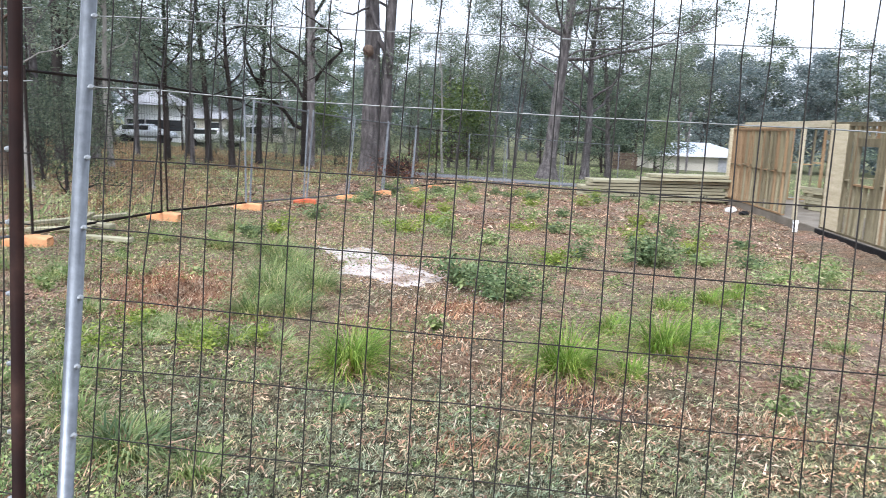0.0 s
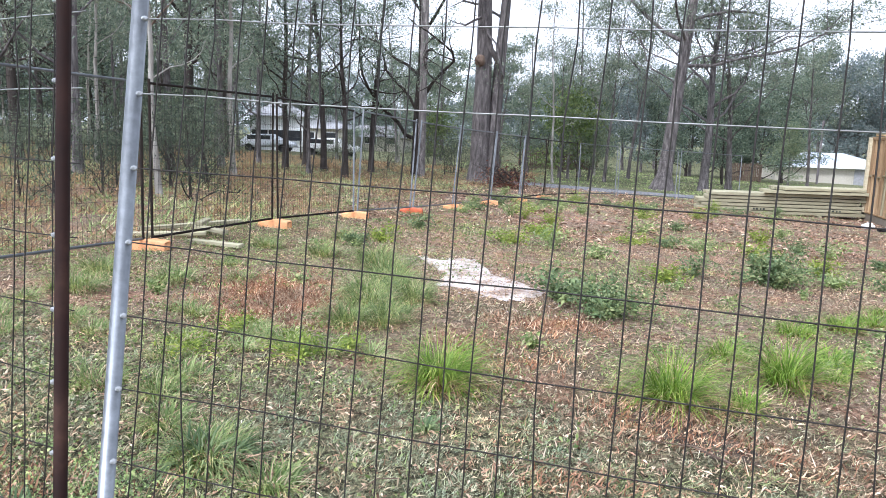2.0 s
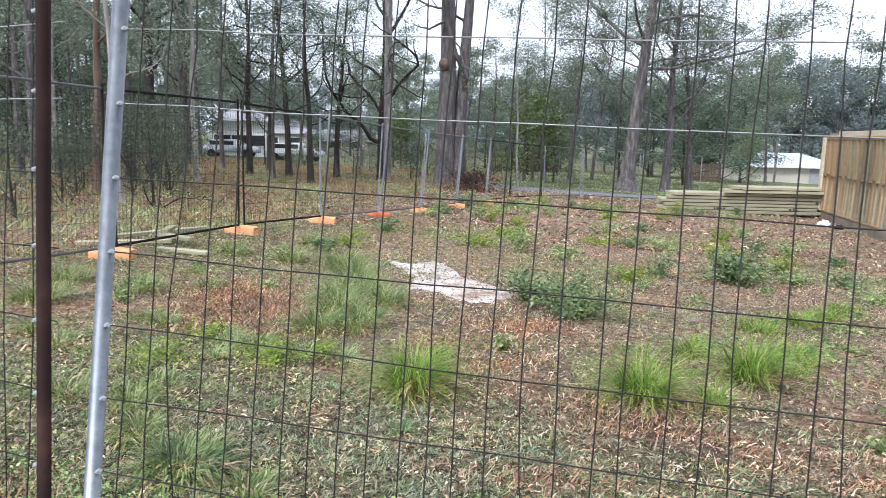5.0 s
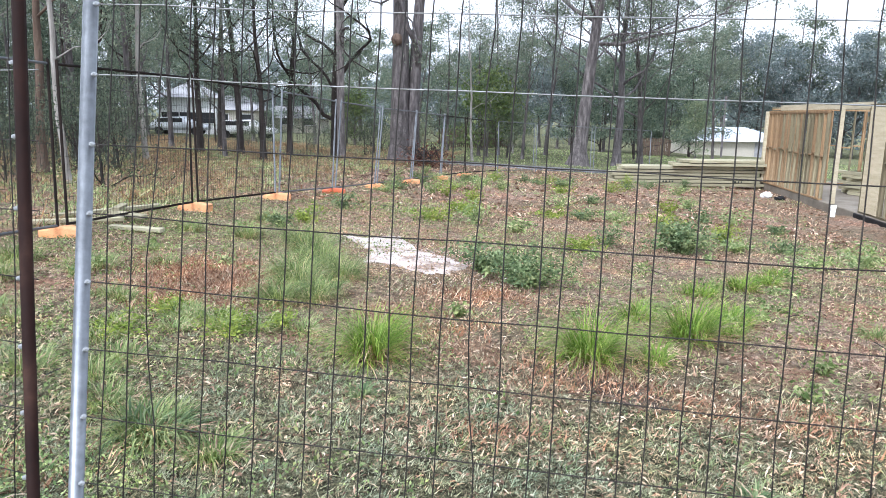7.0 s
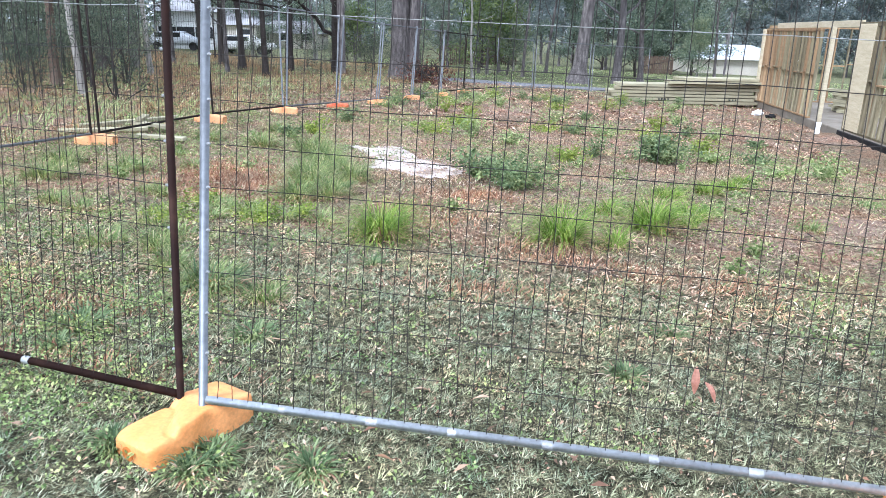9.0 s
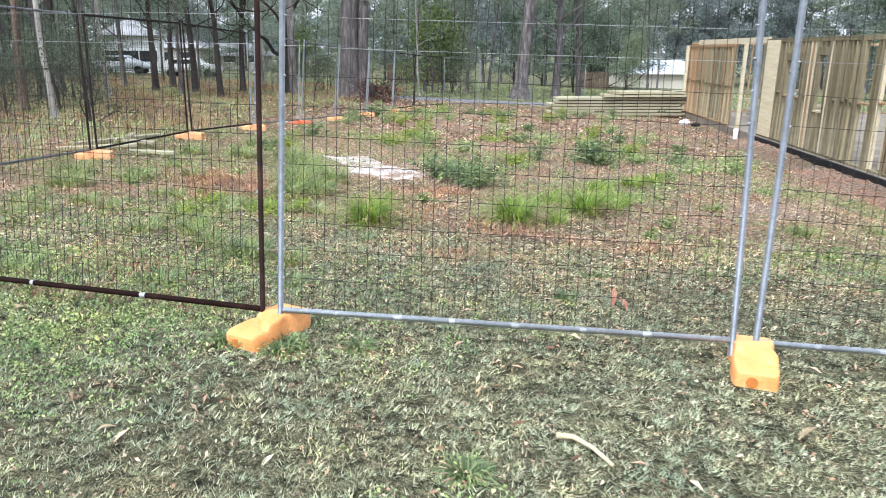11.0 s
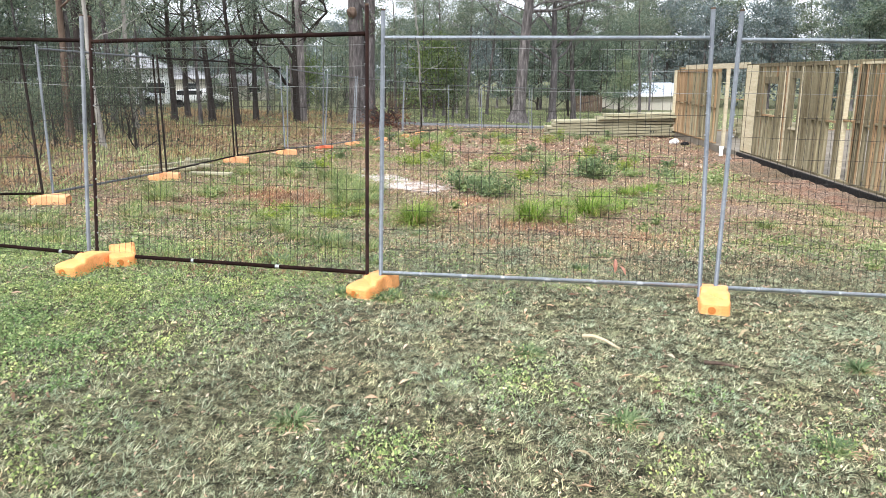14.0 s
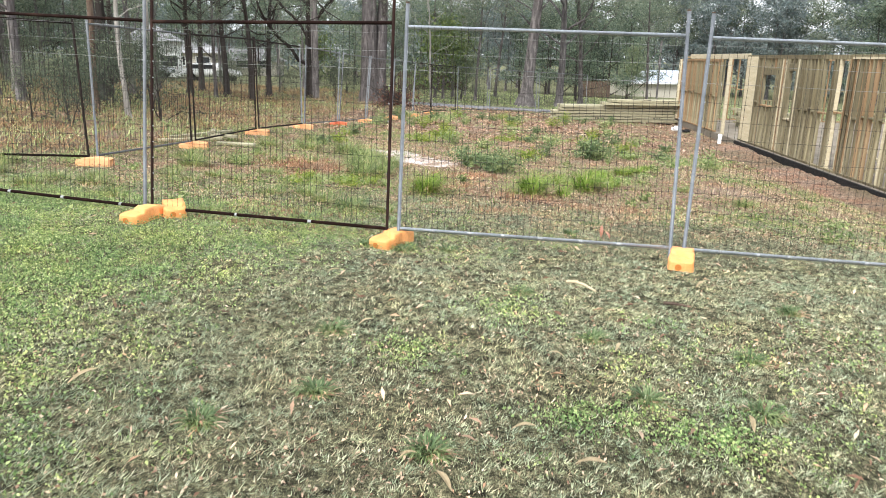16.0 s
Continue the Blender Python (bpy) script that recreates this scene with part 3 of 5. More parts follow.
LEANS = [-0.05, -0.03, -0.02, 0.0, -0.06, -0.09, -0.09, -0.07, -0.05, 0.02, 0, 0, 0.02]
for i, ((a, b), (pm, pm2, rm), lean) in enumerate(zip(zip(LINE, LINE[1:]), STYLE, LEANS)):
    d = (Vector(b) - Vector(a)).normalized() * 0.07
    pa, pb = Vector(a) + d, Vector(b) - d
    pa, pb = Vector((*pa, g1(*pa) + 0.13)), Vector((*pb, g1(*pb) + 0.13))
    tip = Vector((-d.y, d.x, 0)).normalized() * lean * 1.75 + Vector((0, 0, 1.75))
    mesh_fence(pa, pb, pa + tip, pb + tip, pm, pm2, rm, ("dark brown" if rm is DARK_TUBE else "galvanised") + " temporary fence section beside the wood", near=False, up=0.0 if i > 9 else 0.05, seed=i)
for i, (x, y) in enumerate(LINE[1:10]):
    ballast_block(x, y, 8 + 6 * math.sin(i * 2.3), red=(i == 4), faded=True)


# ---------------------------------------------------------------- timber house frame
SLAB_Z, TOP_Z = -0.75, 1.79
HX = 8.3


def stud_wall(parent, a, b, mat, openings=(), z0=SLAB_Z, z1=TOP_Z, gap=0.45, doubled=(), nog=True, seed=0):
    """Studs, plates and noggings from a to b; openings: (from, to, sill, head) along the wall."""
    rng = random.Random(seed)
    a, b = Vector(a), Vector(b)
    d = b - a
    length = d.length
    turn = math.degrees(math.atan2(d.y, d.x))
    frame_m = Matrix.Translation((a.x, a.y, 0)) @ pose(0, 0, 0, 0, 0, turn)

    tone = {PINE.name: (PINE, PINE, PINE, PINE, PINE, PINE_RED, PINE_PALE)}.get(mat.name, (PINE_RED, PINE_RED, PINE, PINE))

    def board(name, x, z, sx, sz, m=mat, sy=0.09, tilt=0.0, off=0.0):
        ob = part(name, box_bm(sx, sy, sz, 0.003), rng.choice(tone) if m is mat else m, parent)
        ob.matrix_local = frame_m @ pose(x, off, z, 0, tilt, 0)
        return ob
    board("bottom_plate", length / 2, z0 + 0.0225, length, 0.045)
    board("top_plate", length / 2, z1 - 0.0225, length, 0.045)
    board("top_plate", length / 2, z1 - 0.069, length, 0.045)
    s = 0.02
    places = []
    while s < length:
        places.append(s)
        s += gap * rng.choice((1, 1, 1, 0.62, 0.3, 1.25)) + rng.uniform(-0.03, 0.03)
    places.append(length - 0.02)
    for lo, hi, sill, head in openings:
        places += [lo, hi, lo - 0.045, hi + 0.045]
        board("lintel", (lo + hi) / 2, head + 0.09, hi - lo, 0.18)
        if sill > z0 + 0.1:
            board("sill", (lo + hi) / 2, sill - 0.0225, hi - lo, 0.045)
    for s in doubled:
        places.append(s)
    for s in places:
        inside = [o for o in openings if o[0] + 0.02 < s < o[1] - 0.02]
        w = 0.04
        if inside:
            lo, hi, sill, head = inside[0]
            if sill > z0 + 0.15:
                board("cripple", s, (z0 + 0.045 + sill - 0.045) / 2, w, sill - z0 - 0.09)
            board("cripple", s, (head + 0.18 + z1 - 0.092) / 2, w, z1 - 0.092 - head - 0.18)
        else:
            board("stud", s, (z0 + z1 - 0.047) / 2, w, z1 - z0 - 0.137, tilt=rng.uniform(-0.15, 0.15))
    if nog:
        pl = sorted(places)
        for p0, p1 in zip(pl, pl[1:]):
            if p1 - p0 > 0.15 and not any(o[0] - 0.01 < (p0 + p1) / 2 < o[1] + 0.01 for o in openings):
                board("nogging", (p0 + p1) / 2, (z0 + z1) / 2 + rng.choice((-0.03, 0.03)), p1 - p0 - 0.04, 0.04)


house = thing("house_frame", Matrix.Translation((0, 0, 0)), "unroofed timber stud house frame of treated pine on slab", "house frame")
part("corner_post", box_bm(0.12, 0.2, TOP_Z - SLAB_Z - 0.14, 0.005, (HX - 0.1, 24.78, (TOP_Z + SLAB_Z) / 2 - 0.07)), PINE_PALE, house, "pale weathered corner post")
part("slab", box_bm(10.0, 21.7, 0.3, 0.02, (HX + 4.93, 14.2, SLAB_Z - 0.155)), CONCRETE, house, "grey concrete slab")
for y0, y1 in ((3.4, 16.95),):
    part("membrane", box_bm(0.05, y1 - y0 - 0.01, 0.30, 0.012, (HX - 0.095, (y0 + y1) / 2, SLAB_Z - 0.17)), PLASTIC_BLACK, house, "black plastic membrane round the slab edge")
part("membrane", box_bm(10.0, 0.05, 0.30, 0.012, (HX + 4.93, 3.30, SLAB_Z - 0.17)), PLASTIC_BLACK, house, "black plastic membrane round the slab edge")
# the long outer wall, the far wing and the rooms behind
stud_wall(house, (HX, 3.4), (HX, 10.2), PINE, gap=0.3, doubled=(6.6, 6.45, 6.2, 5.9, 5.5, 4.7, 2.4, 2.55), seed=1)
stud_wall(house, (HX, 10.24), (HX, 11.66), PINE, gap=0.5, seed=3)
stud_wall(house, (HX, 11.7), (HX, 16.9), PINE, [(2.72, 3.68, 0.44, 1.26), (1.38, 1.85, 0.2, 1.4)], gap=0.3, doubled=(2.0, 2.12, 2.32, 2.5, 1.2, 1.05, 0.8, 0.6, 0.2), seed=4)
stud_wall(house, (HX - 0.03, 19.4), (HX - 0.05, 24.72), PINE_RED, gap=0.27, z1=TOP_Z - 0.12, doubled=(0.25, 1.2, 2.5, 3.3), seed=2)
stud_wall(house, (HX + 3.3, 3.5), (HX + 3.3, 13.0), PINE, [(2.0, 2.9, SLAB_Z, 1.35), (7.3, 9.0, SLAB_Z, 1.35)], gap=0.42, seed=5)
stud_wall(house, (HX + 6.2, 3.5), (HX + 6.2, 12.5), PINE, [(4.0, 4.9, SLAB_Z, 1.35)], gap=0.45, seed=6)
stud_wall(house, (HX + 9.6, 3.5), (HX + 9.6, 23.6), PINE, [(3.0, 5.0, 0.1, 1.35), (9.0, 11.0, 0.1, 1.35), (15, 17, 0.1, 1.35)], gap=0.45, seed=7)
for i, y in enumerate((3.45, 7.2, 10.6)):
    stud_wall(house, (HX + 0.1, y), (HX + 9.4, y), PINE, [(3.6, 4.5, SLAB_Z, 1.35)], gap=0.45, seed=10 + i)
stud_wall(house, (HX + 0.02, 24.8), (HX + 9.4, 24.8), PINE_RED, [(3.0, 5.0, 0.1, 1.35)], gap=0.45, seed=20)
part("porch_beam", box_bm(0.07, 6.9, 0.16, 0.004, (HX + 0.02, 20.3, TOP_Z - 0.03)), PINE_PALE, house, "pale laminated beam over the porch")
part("porch_post", box_bm(0.1, 0.1, TOP_Z - SLAB_Z - 0.1, 0.005, (HX - 0.05, 18.5, (TOP_Z + SLAB_Z) / 2 - 0.05)), PINE_PALE, house, "pale square porch post")
part("bracing_sheet", box_bm(0.012, 0.9, 2.46, 0.002, (HX - 0.054, 16.35, 0.52)), PINE_PALE, house, "pale bracing sheet nailed over the studs")
# short props nailed across the wall
for y, z, l, tilt in ((9.1, -0.15, 1.2, 14), (9.3, 0.62, 1.3, -3), (8.9, 0.9, 1.4, 28), (12.4, 1.0, 1.0, -24), (7.6, 0.2, 1.1, 10)):
    o = part("brace", box_bm(0.035, l, 0.045, 0.003), PINE_PALE, house)
    o.matrix_local = pose(HX + 0.075, y, z, tilt, 0, 0)

# soil banked up unevenly against the slab
ys = np.linspace(2.6, 17.2, 170)
hs = 0.135 + 0.022 * np.sin(1.3 * ys) + 0.014 * np.sin(3.7 * ys + 1) + 0.01 * np.sin(9.7 * ys) + 0.008 * np.sin(17 * ys)
prof = [(-1.15, 0.0, -0.02), (-0.75, 0.45, 0.0), (-0.45, 0.85, 0.0), (-0.127, 1.0, 0.0)]
rowsv = np.stack([np.stack([np.full_like(ys, HX + dx), ys, gz(HX + dx, ys) + hs * s + dz], 1) for dx, s, dz in prof], 1)
nb, kb = len(ys), len(prof)
ib, jb = np.meshgrid(np.arange(nb - 1), np.arange(kb - 1), indexing="ij")
tagged(new("soil_bank", arrays("soil_bank", rowsv.reshape(-1, 3), np.stack([ib * kb + jb, ib * kb + jb + 1, (ib + 1) * kb + jb + 1, (ib + 1) * kb + jb], -1).reshape(-1, 4), GROUND, True)), "loose soil banked against the slab edge", "soil", kind="structure")

# boards stacked inside the frame
pack = thing("timber_pack", Matrix.Translation((HX + 2.2, 20.3, SLAB_Z)), "pack of pale pine boards stacked inside the house frame", "timber", "timber packs")
rng = random.Random(15)
for row in range(7):
    for k in range(4):
        o = part("board", box_bm(3.4 - 0.5 * rng.random(), 0.19, 0.085, 0.004), PINE_GREEN, pack)
        o.matrix_local = pose(rng.uniform(-0.1, 0.1), -0.35 + 0.21 * k, 0.05 + 0.095 * row, 0, 0, -62 + rng.uniform(-1, 1))

# stacked timber beyond the weeds; its ink marks cannot be read
rng = random.Random(5)
for row in range(8):
    stack = thing("timber_pack", Matrix.Translation((5.65 + rng.uniform(-0.1, 0.1), 24.6 + row * 0.02, g1(5.6, 24.3) + 0.06 + row * 0.115)), "pack of pale green treated pine boards lying flat", "timber", "timber packs")
    for k in range(5):
        l = 5.3 - 0.1 * row * rng.random() if row < 6 else 2.4 + rng.random()
        o = part("board", box_bm(l, 0.19, 0.09, 0.004), PINE_GREEN, stack)
        o.location = (rng.uniform(-0.12, 0.12) + (1.1 if row > 5 else 0.2 if row > 3 else 0), -0.45 + 0.21 * k, 0)
        o.rotation_euler = (0, 0, radians(rng.uniform(-0.6, 0.6)) + radians(11))
stack = [o for o in scene.objects if o.name.startswith("timber_pack")][2]
for x0, w in ((-0.9, 0.055), (-0.8, 0.07), (-0.68, 0.05), (-0.58, 0.06), (1.6, 0.07), (1.72, 0.05), (1.82, 0.04)):
    o = part("ink_mark", box_bm(w, 0.004, 0.06, 0.0), INKM, stack, "dark ink mark")
    o.matrix_local = Matrix.Rotation(radians(11), 4, 'Z') @ pose(x0, -0.553, 0.0)
for k in range(2):
    part("bearer", box_bm(0.09, 1.1, 0.1, 0.004), PINE_GREEN, thing("timber_bearer", Matrix.Translation((4.2 + 2.6 * k, 24.6, g1(5.6, 24.4) - 0.02)), "timber bearer under the stacked boards", "timber", "timber bearers"))


# ---------------------------------------------------------------- shed and far houses
def shed():
    s = thing("shed", pose(20.2, 84.5, -3.05, 0, 0, 7), "low beige metal shed with a pale hipped roof", "shed")
    part("wall", box_bm(11.4, 7.0, 2.1, 0.03, (0, 0, 1.05)), WALLB, s, "beige sheet wall")
    bm = bmesh.new()
    lo = [bm.verts.new(p) for p in ((-5.8, -3.9, 2.1), (6.0, -3.9, 2.1), (6.0, 3.9, 2.1), (-5.8, 3.9, 2.1))]
    hi = [bm.verts.new(p) for p in ((-1.7, 0, 3.45), (2.2, 0, 3.45))]
    for f in ((lo[0], lo[1], hi[1], hi[0]), (lo[1], lo[2], hi[1]), (lo[2], lo[3], hi[0], hi[1]), (lo[3], lo[0], hi[0]), lo[::-1]):
        bm.faces.new(f)
    part("roof", bm, ROOFW, s, "pale blue-white metal roof")
    part("gutter", box_bm(12.1, 0.14, 0.16, 0.02, (0, -3.95, 2.0)), WHITEP, s)
    part("roller_door", box_bm(2.6, 0.06, 1.9, 0.01, (3.4, -3.53, 0.95)), GREYROOF, s, "dark grey roller door")


shed()


def far_house(x, y, turn, w, d, h, wall, roof, label):
    s = thing("far_house", pose(x, y, g1(x, y) - 0.1, 0, 0, turn), label, "house", "houses behind the wood")
    part("wall", box_bm(w, d, h, 0.02, (0, 0, h / 2)), wall, s)
    bm = bmesh.new()
    e, r = 0.5, h + 0.24 * d
    lo = [bm.verts.new(p) for p in ((-w / 2 - e, -d / 2 - e, h), (w / 2 + e, -d / 2 - e, h), (w / 2 + e, d / 2 + e, h), (-w / 2 - e, d / 2 + e, h))]
    hi = [bm.verts.new((-w / 2 + d / 3, 0, r)), bm.verts.new((w / 2 - d / 3, 0, r))]
    for f in ((lo[0], lo[1], hi[1], hi[0]), (lo[1], lo[2], hi[1]), (lo[2], lo[3], hi[0], hi[1]), (lo[3], lo[0], hi[0]), lo[::-1]):
        bm.faces.new(f)
    part("roof", bm, roof, s)
    for k in range(3):
        wx = -w / 2 + w * (k + 0.5) / 3
        win = part("window", box_bm(1.6, 0.1, 1.1, 0.01, (wx, -d / 2 - 0.03, 1.5)), WHITEP, s)
        part("pane", box_bm(1.4, 0.03, 0.9, 0.0, (wx, -d / 2 - 0.09, 1.5)), GLASSD, win)


far_house(-31.4, 60.0, 20, 4.5, 6.0, 3.2, WHITEP, GREYROOF, "white rendered house seen between the trunks")
far_house(-36.0, 77.0, 12, 8.0, 7.0, 2.4, WALLB, GREYROOF, "low house with a grey tiled roof behind trees")
far_house(-31.0, 84.0, 8, 8.0, 6.0, 1.8, WALLB, GREYROOF, "pale house behind the wood")


def car(x, y, turn, paint, label):
    s = thing("car", pose(x, y, g1(x, y), 0, 0, turn), label, "car", "parked cars")
    bm = bmesh.new()
    prof = [(-2.2, 0.35), (-2.25, 0.8), (-1.9, 0.95), (-1.5, 1.4), (0.3, 1.45), (1.0, 0.98), (2.1, 0.82), (2.25, 0.4)]
    l = [bm.verts.new((px, -0.85, pz)) for px, pz in prof]
    r = [bm.verts.new((px, 0.85, pz)) for px, pz in prof]
    bm.faces.new(l), bm.faces.new(r[::-1])
    for i in range(len(prof)):
        j = (i + 1) % len(prof)
        bm.faces.new((l[j], l[i], r[i], r[j]))
    bmesh.ops.bevel(bm, geom=bm.edges[:], offset=0.06, segments=2, affect='EDGES')
    part("body", bm, paint, s, smooth=True)
    part("side_window", box_bm(2.0, 1.74, 0.34, 0.03, (-0.55, 0, 1.16)), GLASSD, s)
    for wx in (-1.4, 1.4):
        for wy in (-0.8, 0.8):
            vs, fs = tube([(wx, wy - 0.1, 0.32), (wx, wy + 0.1, 0.32)], [0.32] * 2, 16)
            part("wheel", arrays("wheel", vs, fs, TYRE), None, s)


car(-28.6, 52.5, 10, CARPAINT, "silver parked car behind the wood")
car(-22.5, 51.5, 5, WHITEP, "white parked car behind the wood")
car(-6.2, 72.0, 0, CARPAINT, "silver parked car on the street")


# ---------------------------------------------------------------- trees
def wander(rng, start, way, length, n, bendy, up=0.0):
    """A line of places that leaves start in the given direction and strays."""
    p, d = np.array(start, float), np.array(way, float)
    d /= np.linalg.norm(d)
    out = [p.copy()]
    for _ in range(n - 1):
        d = d + rng.normal(0, bendy, 3) + np.array([0, 0, up])
        d /= np.linalg.norm(d)
        p = p + d * length / (n - 1)
        out.append(p.copy())
    return np.array(out), d


def blades(rng, centres, size, droop, narrow=0.28, tri=False):
    """One kite-shaped leaf at each centre, turned at random and hanging by droop."""
    n = len(centres)
    a = rng.uniform(0, 2 * np.pi, n)
    el = rng.normal(-droop, 0.55, n)
    d = np.stack([np.cos(a) * np.cos(el), np.sin(a) * np.cos(el), np.sin(el)], 1)
    s = np.cross(d, rng.normal(0, 1, (n, 3)))
    s /= np.linalg.norm(s, axis=1)[:, None] + 1e-9
    l = (size * rng.uniform(0.6, 1.4, n))[:, None]
    if tri:
        vs = np.stack([centres + s * l * narrow * 0.5, centres + d * l, centres - s * l * narrow * 0.5], 1).reshape(-1, 3)
        return vs, np.arange(3 * n).reshape(n, 3)
    mid = centres + d * l * 0.45
    vs = np.stack([centres, mid + s * l * narrow * 0.5, centres + d * l, mid - s * l * narrow * 0.5], 1).reshape(-1, 3)
    return vs, np.arange(4 * n).reshape(n, 4)


def tree_meshes(seed, height, r0, bark, leaf, first=0.35, limbs=9, reach=0.32, lean=(0, 0), leaves=5000, size=0.16, clump=0.55, twigs=4, bendy=0.05, rise=0.5, flare=1.5, droop=0.6, narrow=0.3, sides=8, extra=()):
    rng = np.random.default_rng(seed)
    pieces, tips = [], []
    n = 18
    trunk, _ = wander(rng, (0, 0, -0.15), (lean[0], lean[1], 1), height, n, bendy * 0.5, 0.02)
    t = np.linspace(0, 1, n)
    rad = r0 * (1 - 0.8 * t) * (1 + (flare - 1) * np.exp(-t * height / 0.45))
    pieces.append(tube(trunk, rad, sides))
    for high, az, slope, ln, lr in extra:
        i = min(n - 2, int(high / height * (n - 1)))
        limb, d = wander(rng, trunk[i], (math.cos(radians(az)), math.sin(radians(az)), slope), ln, 12, 0.26, 0.06)
        pieces.append(tube(limb, lr * np.linspace(0.8, 0.2, 12), 7, False))
        for q in range(5):
            tw, _ = wander(rng, limb[4 + q], d + rng.normal(0, 0.7, 3), ln * rng.uniform(0.2, 0.45), 6, 0.25, 0.04)
            pieces.append(tube(tw, lr * 0.35 * np.linspace(1, 0.3, 6), 4, False))
            tips += [tw[-1], tw[4]]
        tips.append(limb[-1])
    for k in range(limbs):
        s = first + (1 - first) * (k + rng.uniform(0, 0.8)) / limbs
        i = min(n - 2, int(s * (n - 1)))
        a = k * 2.4 + rng.uniform(-0.6, 0.6)
        ln = height * reach * (1.25 - 0.7 * s) * rng.uniform(0.7, 1.3)
        limb, d = wander(rng, trunk[i], (math.cos(a), math.sin(a), rise * rng.uniform(0.6, 1.5)), ln, 7, 0.19, 0.06)
        lr = rad[i] * rng.uniform(0.34, 0.5)
        pieces.append(tube(limb, lr * np.linspace(1, 0.25, 7), 5, False))
        for q in range(twigs):
            j = rng.integers(2, 7)
            tw, _ = wander(rng, limb[j], d + rng.normal(0, 0.7, 3) + np.array([0, 0, 0.2]), ln * rng.uniform(0.25, 0.5), 5, 0.25, 0.03)
            pieces.append(tube(tw, lr * 0.28 * np.linspace(1, 0.3, 5), 3, False))
            tips += [tw[-1], tw[3], tw[2]]
        tips.append(limb[-1])
    tips.append(trunk[-1])
    tips = np.array(tips)
    wood = arrays("trunk", *joined(pieces), bark, True)
    pick = rng.integers(0, len(tips), leaves)
    spread = clump * (0.6 + rng.random(len(tips)) * 0.9)
    c = tips[pick] + rng.normal(0, 1, (leaves, 3)) * spread[pick][:, None] * np.array([1, 1, 0.6])
    crown = arrays("crown", *blades(rng, c, size, droop, narrow, True), leaf)
    return wood, crown


def tree(meshes, x, y, turn, scale, label, category="tree", group="", name="gum_tree", sink=0.1):
    s = thing(name, Matrix.Translation((x, y, g1(x, y) - sink)) @ pose(0, 0, 0, 0, 0, turn) @ Matrix.Scale(scale, 4), label, category, group)
    part("trunk", meshes[0], None, s)
    part("crown", meshes[1], None, s)
    return s


# the great twin-stemmed gum behind the fence corner, and other trees that stand apart
K1 = tree_meshes(101, 19, 0.42, BARK_GREY, GUM, first=0.5, limbs=8, reach=0.3, lean=(0.0, 0), leaves=9000, size=0.13, clump=0.34, sides=14, bendy=0.02)
K2 = tree_meshes(102, 17, 0.31, BARK_GREY, GUM, first=0.45, limbs=8, reach=0.34, lean=(0.035, 0), leaves=9000, size=0.13, clump=0.34, rise=0.9, sides=14, bendy=0.02, extra=((4.6, 0, 2.3, 7.5, 0.17), (7.0, 170, 1.0, 5, 0.08)))
tree(K1, -5.45, 28.6, 0, 1, "great grey gum with rough flaking bark and a burl", group="big gums")
tree(K2, -5.02, 28.75, 0, 1, "grey gum stem leaning beside the great gum", group="big gums")
burl = bmesh.new()
bmesh.ops.create_icosphere(burl, subdivisions=3, radius=0.24)
for vtx in burl.verts:
    vtx.co *= 1 + 0.2 * noise.noise(vtx.co * 6)
tagged(new("burl", bpy.data.meshes.new("burl")), "round brown burl grown on the gum's trunk", "burl")
burl.to_mesh(bpy.data.objects["burl"].data)
burl.free()
bpy.data.objects["burl"].data.materials.append(BARK_ORANGE)
bpy.data.objects["burl"].location = (-5.5, 28.22, 4.35)
T1 = tree_meshes(103, 18, 0.36, BARK_GREY, GUM, first=0.36, limbs=15, reach=0.42, lean=(0.085, 0), leaves=30000, size=0.15, clump=0.36, twigs=5, rise=0.42, flare=2.1, bendy=0.02, sides=14, extra=((6.6, 190, 0.9, 5, 0.05), (5.6, 170, 1.1, 6, 0.055), (6.0, 5, 0.8, 8, 0.06), (7.0, -10, 0.7, 9, 0.06), (6.4, 20, 1.2, 7, 0.055)))
tree(T1, 2.25, 36.3, 0, 1, "tall grey gum leaning over the far lawn", group="big gums")
T2 = tree_meshes(104, 13, 0.24, BARK_GREY, GUM, first=0.3, limbs=16, reach=0.5, lean=(0.01, 0), leaves=19000, size=0.15, clump=0.38, rise=0.6, twigs=6)
tree(T2, 4.45, 39.0, 40, 1, "spreading gum with pale crooked limbs", group="big gums")
tree(T2, 6.4, 45.0, 160, 0.8, "spreading gum with pale crooked limbs", group="big gums")
P1 = tree_meshes(105, 16, 0.27, BARK_DARK, GUM, first=0.4, limbs=9, reach=0.3, lean=(0.0, 0), leaves=3600, size=0.13, clump=0.4, rise=0.6, flare=1.2, sides=12, extra=((2.6, 185, 0.55, 7.0, 0.12), (3.4, 170, 0.9, 6.5, 0.1), (5.0, 190, 0.6, 6.0, 0.1), (4.6, 10, 1.3, 5.5, 0.11), (6.5, 0, 0.7, 5, 0.08)))
tree(P1, -8.84, 30.5, 0, 1, "dark-trunked tree with long curving bare limbs", group="wood trees")
pole = thing("timber_pole", Matrix.Translation((-8.35, 29.6, g1(-8.3, 29.6) - 0.1)), "straight greenish weathered timber power pole", "pole")
pipe("shaft", (0, 0, 0), (0.02, 0, 9.5), 0.17, BARK_GREY, pole, 14)

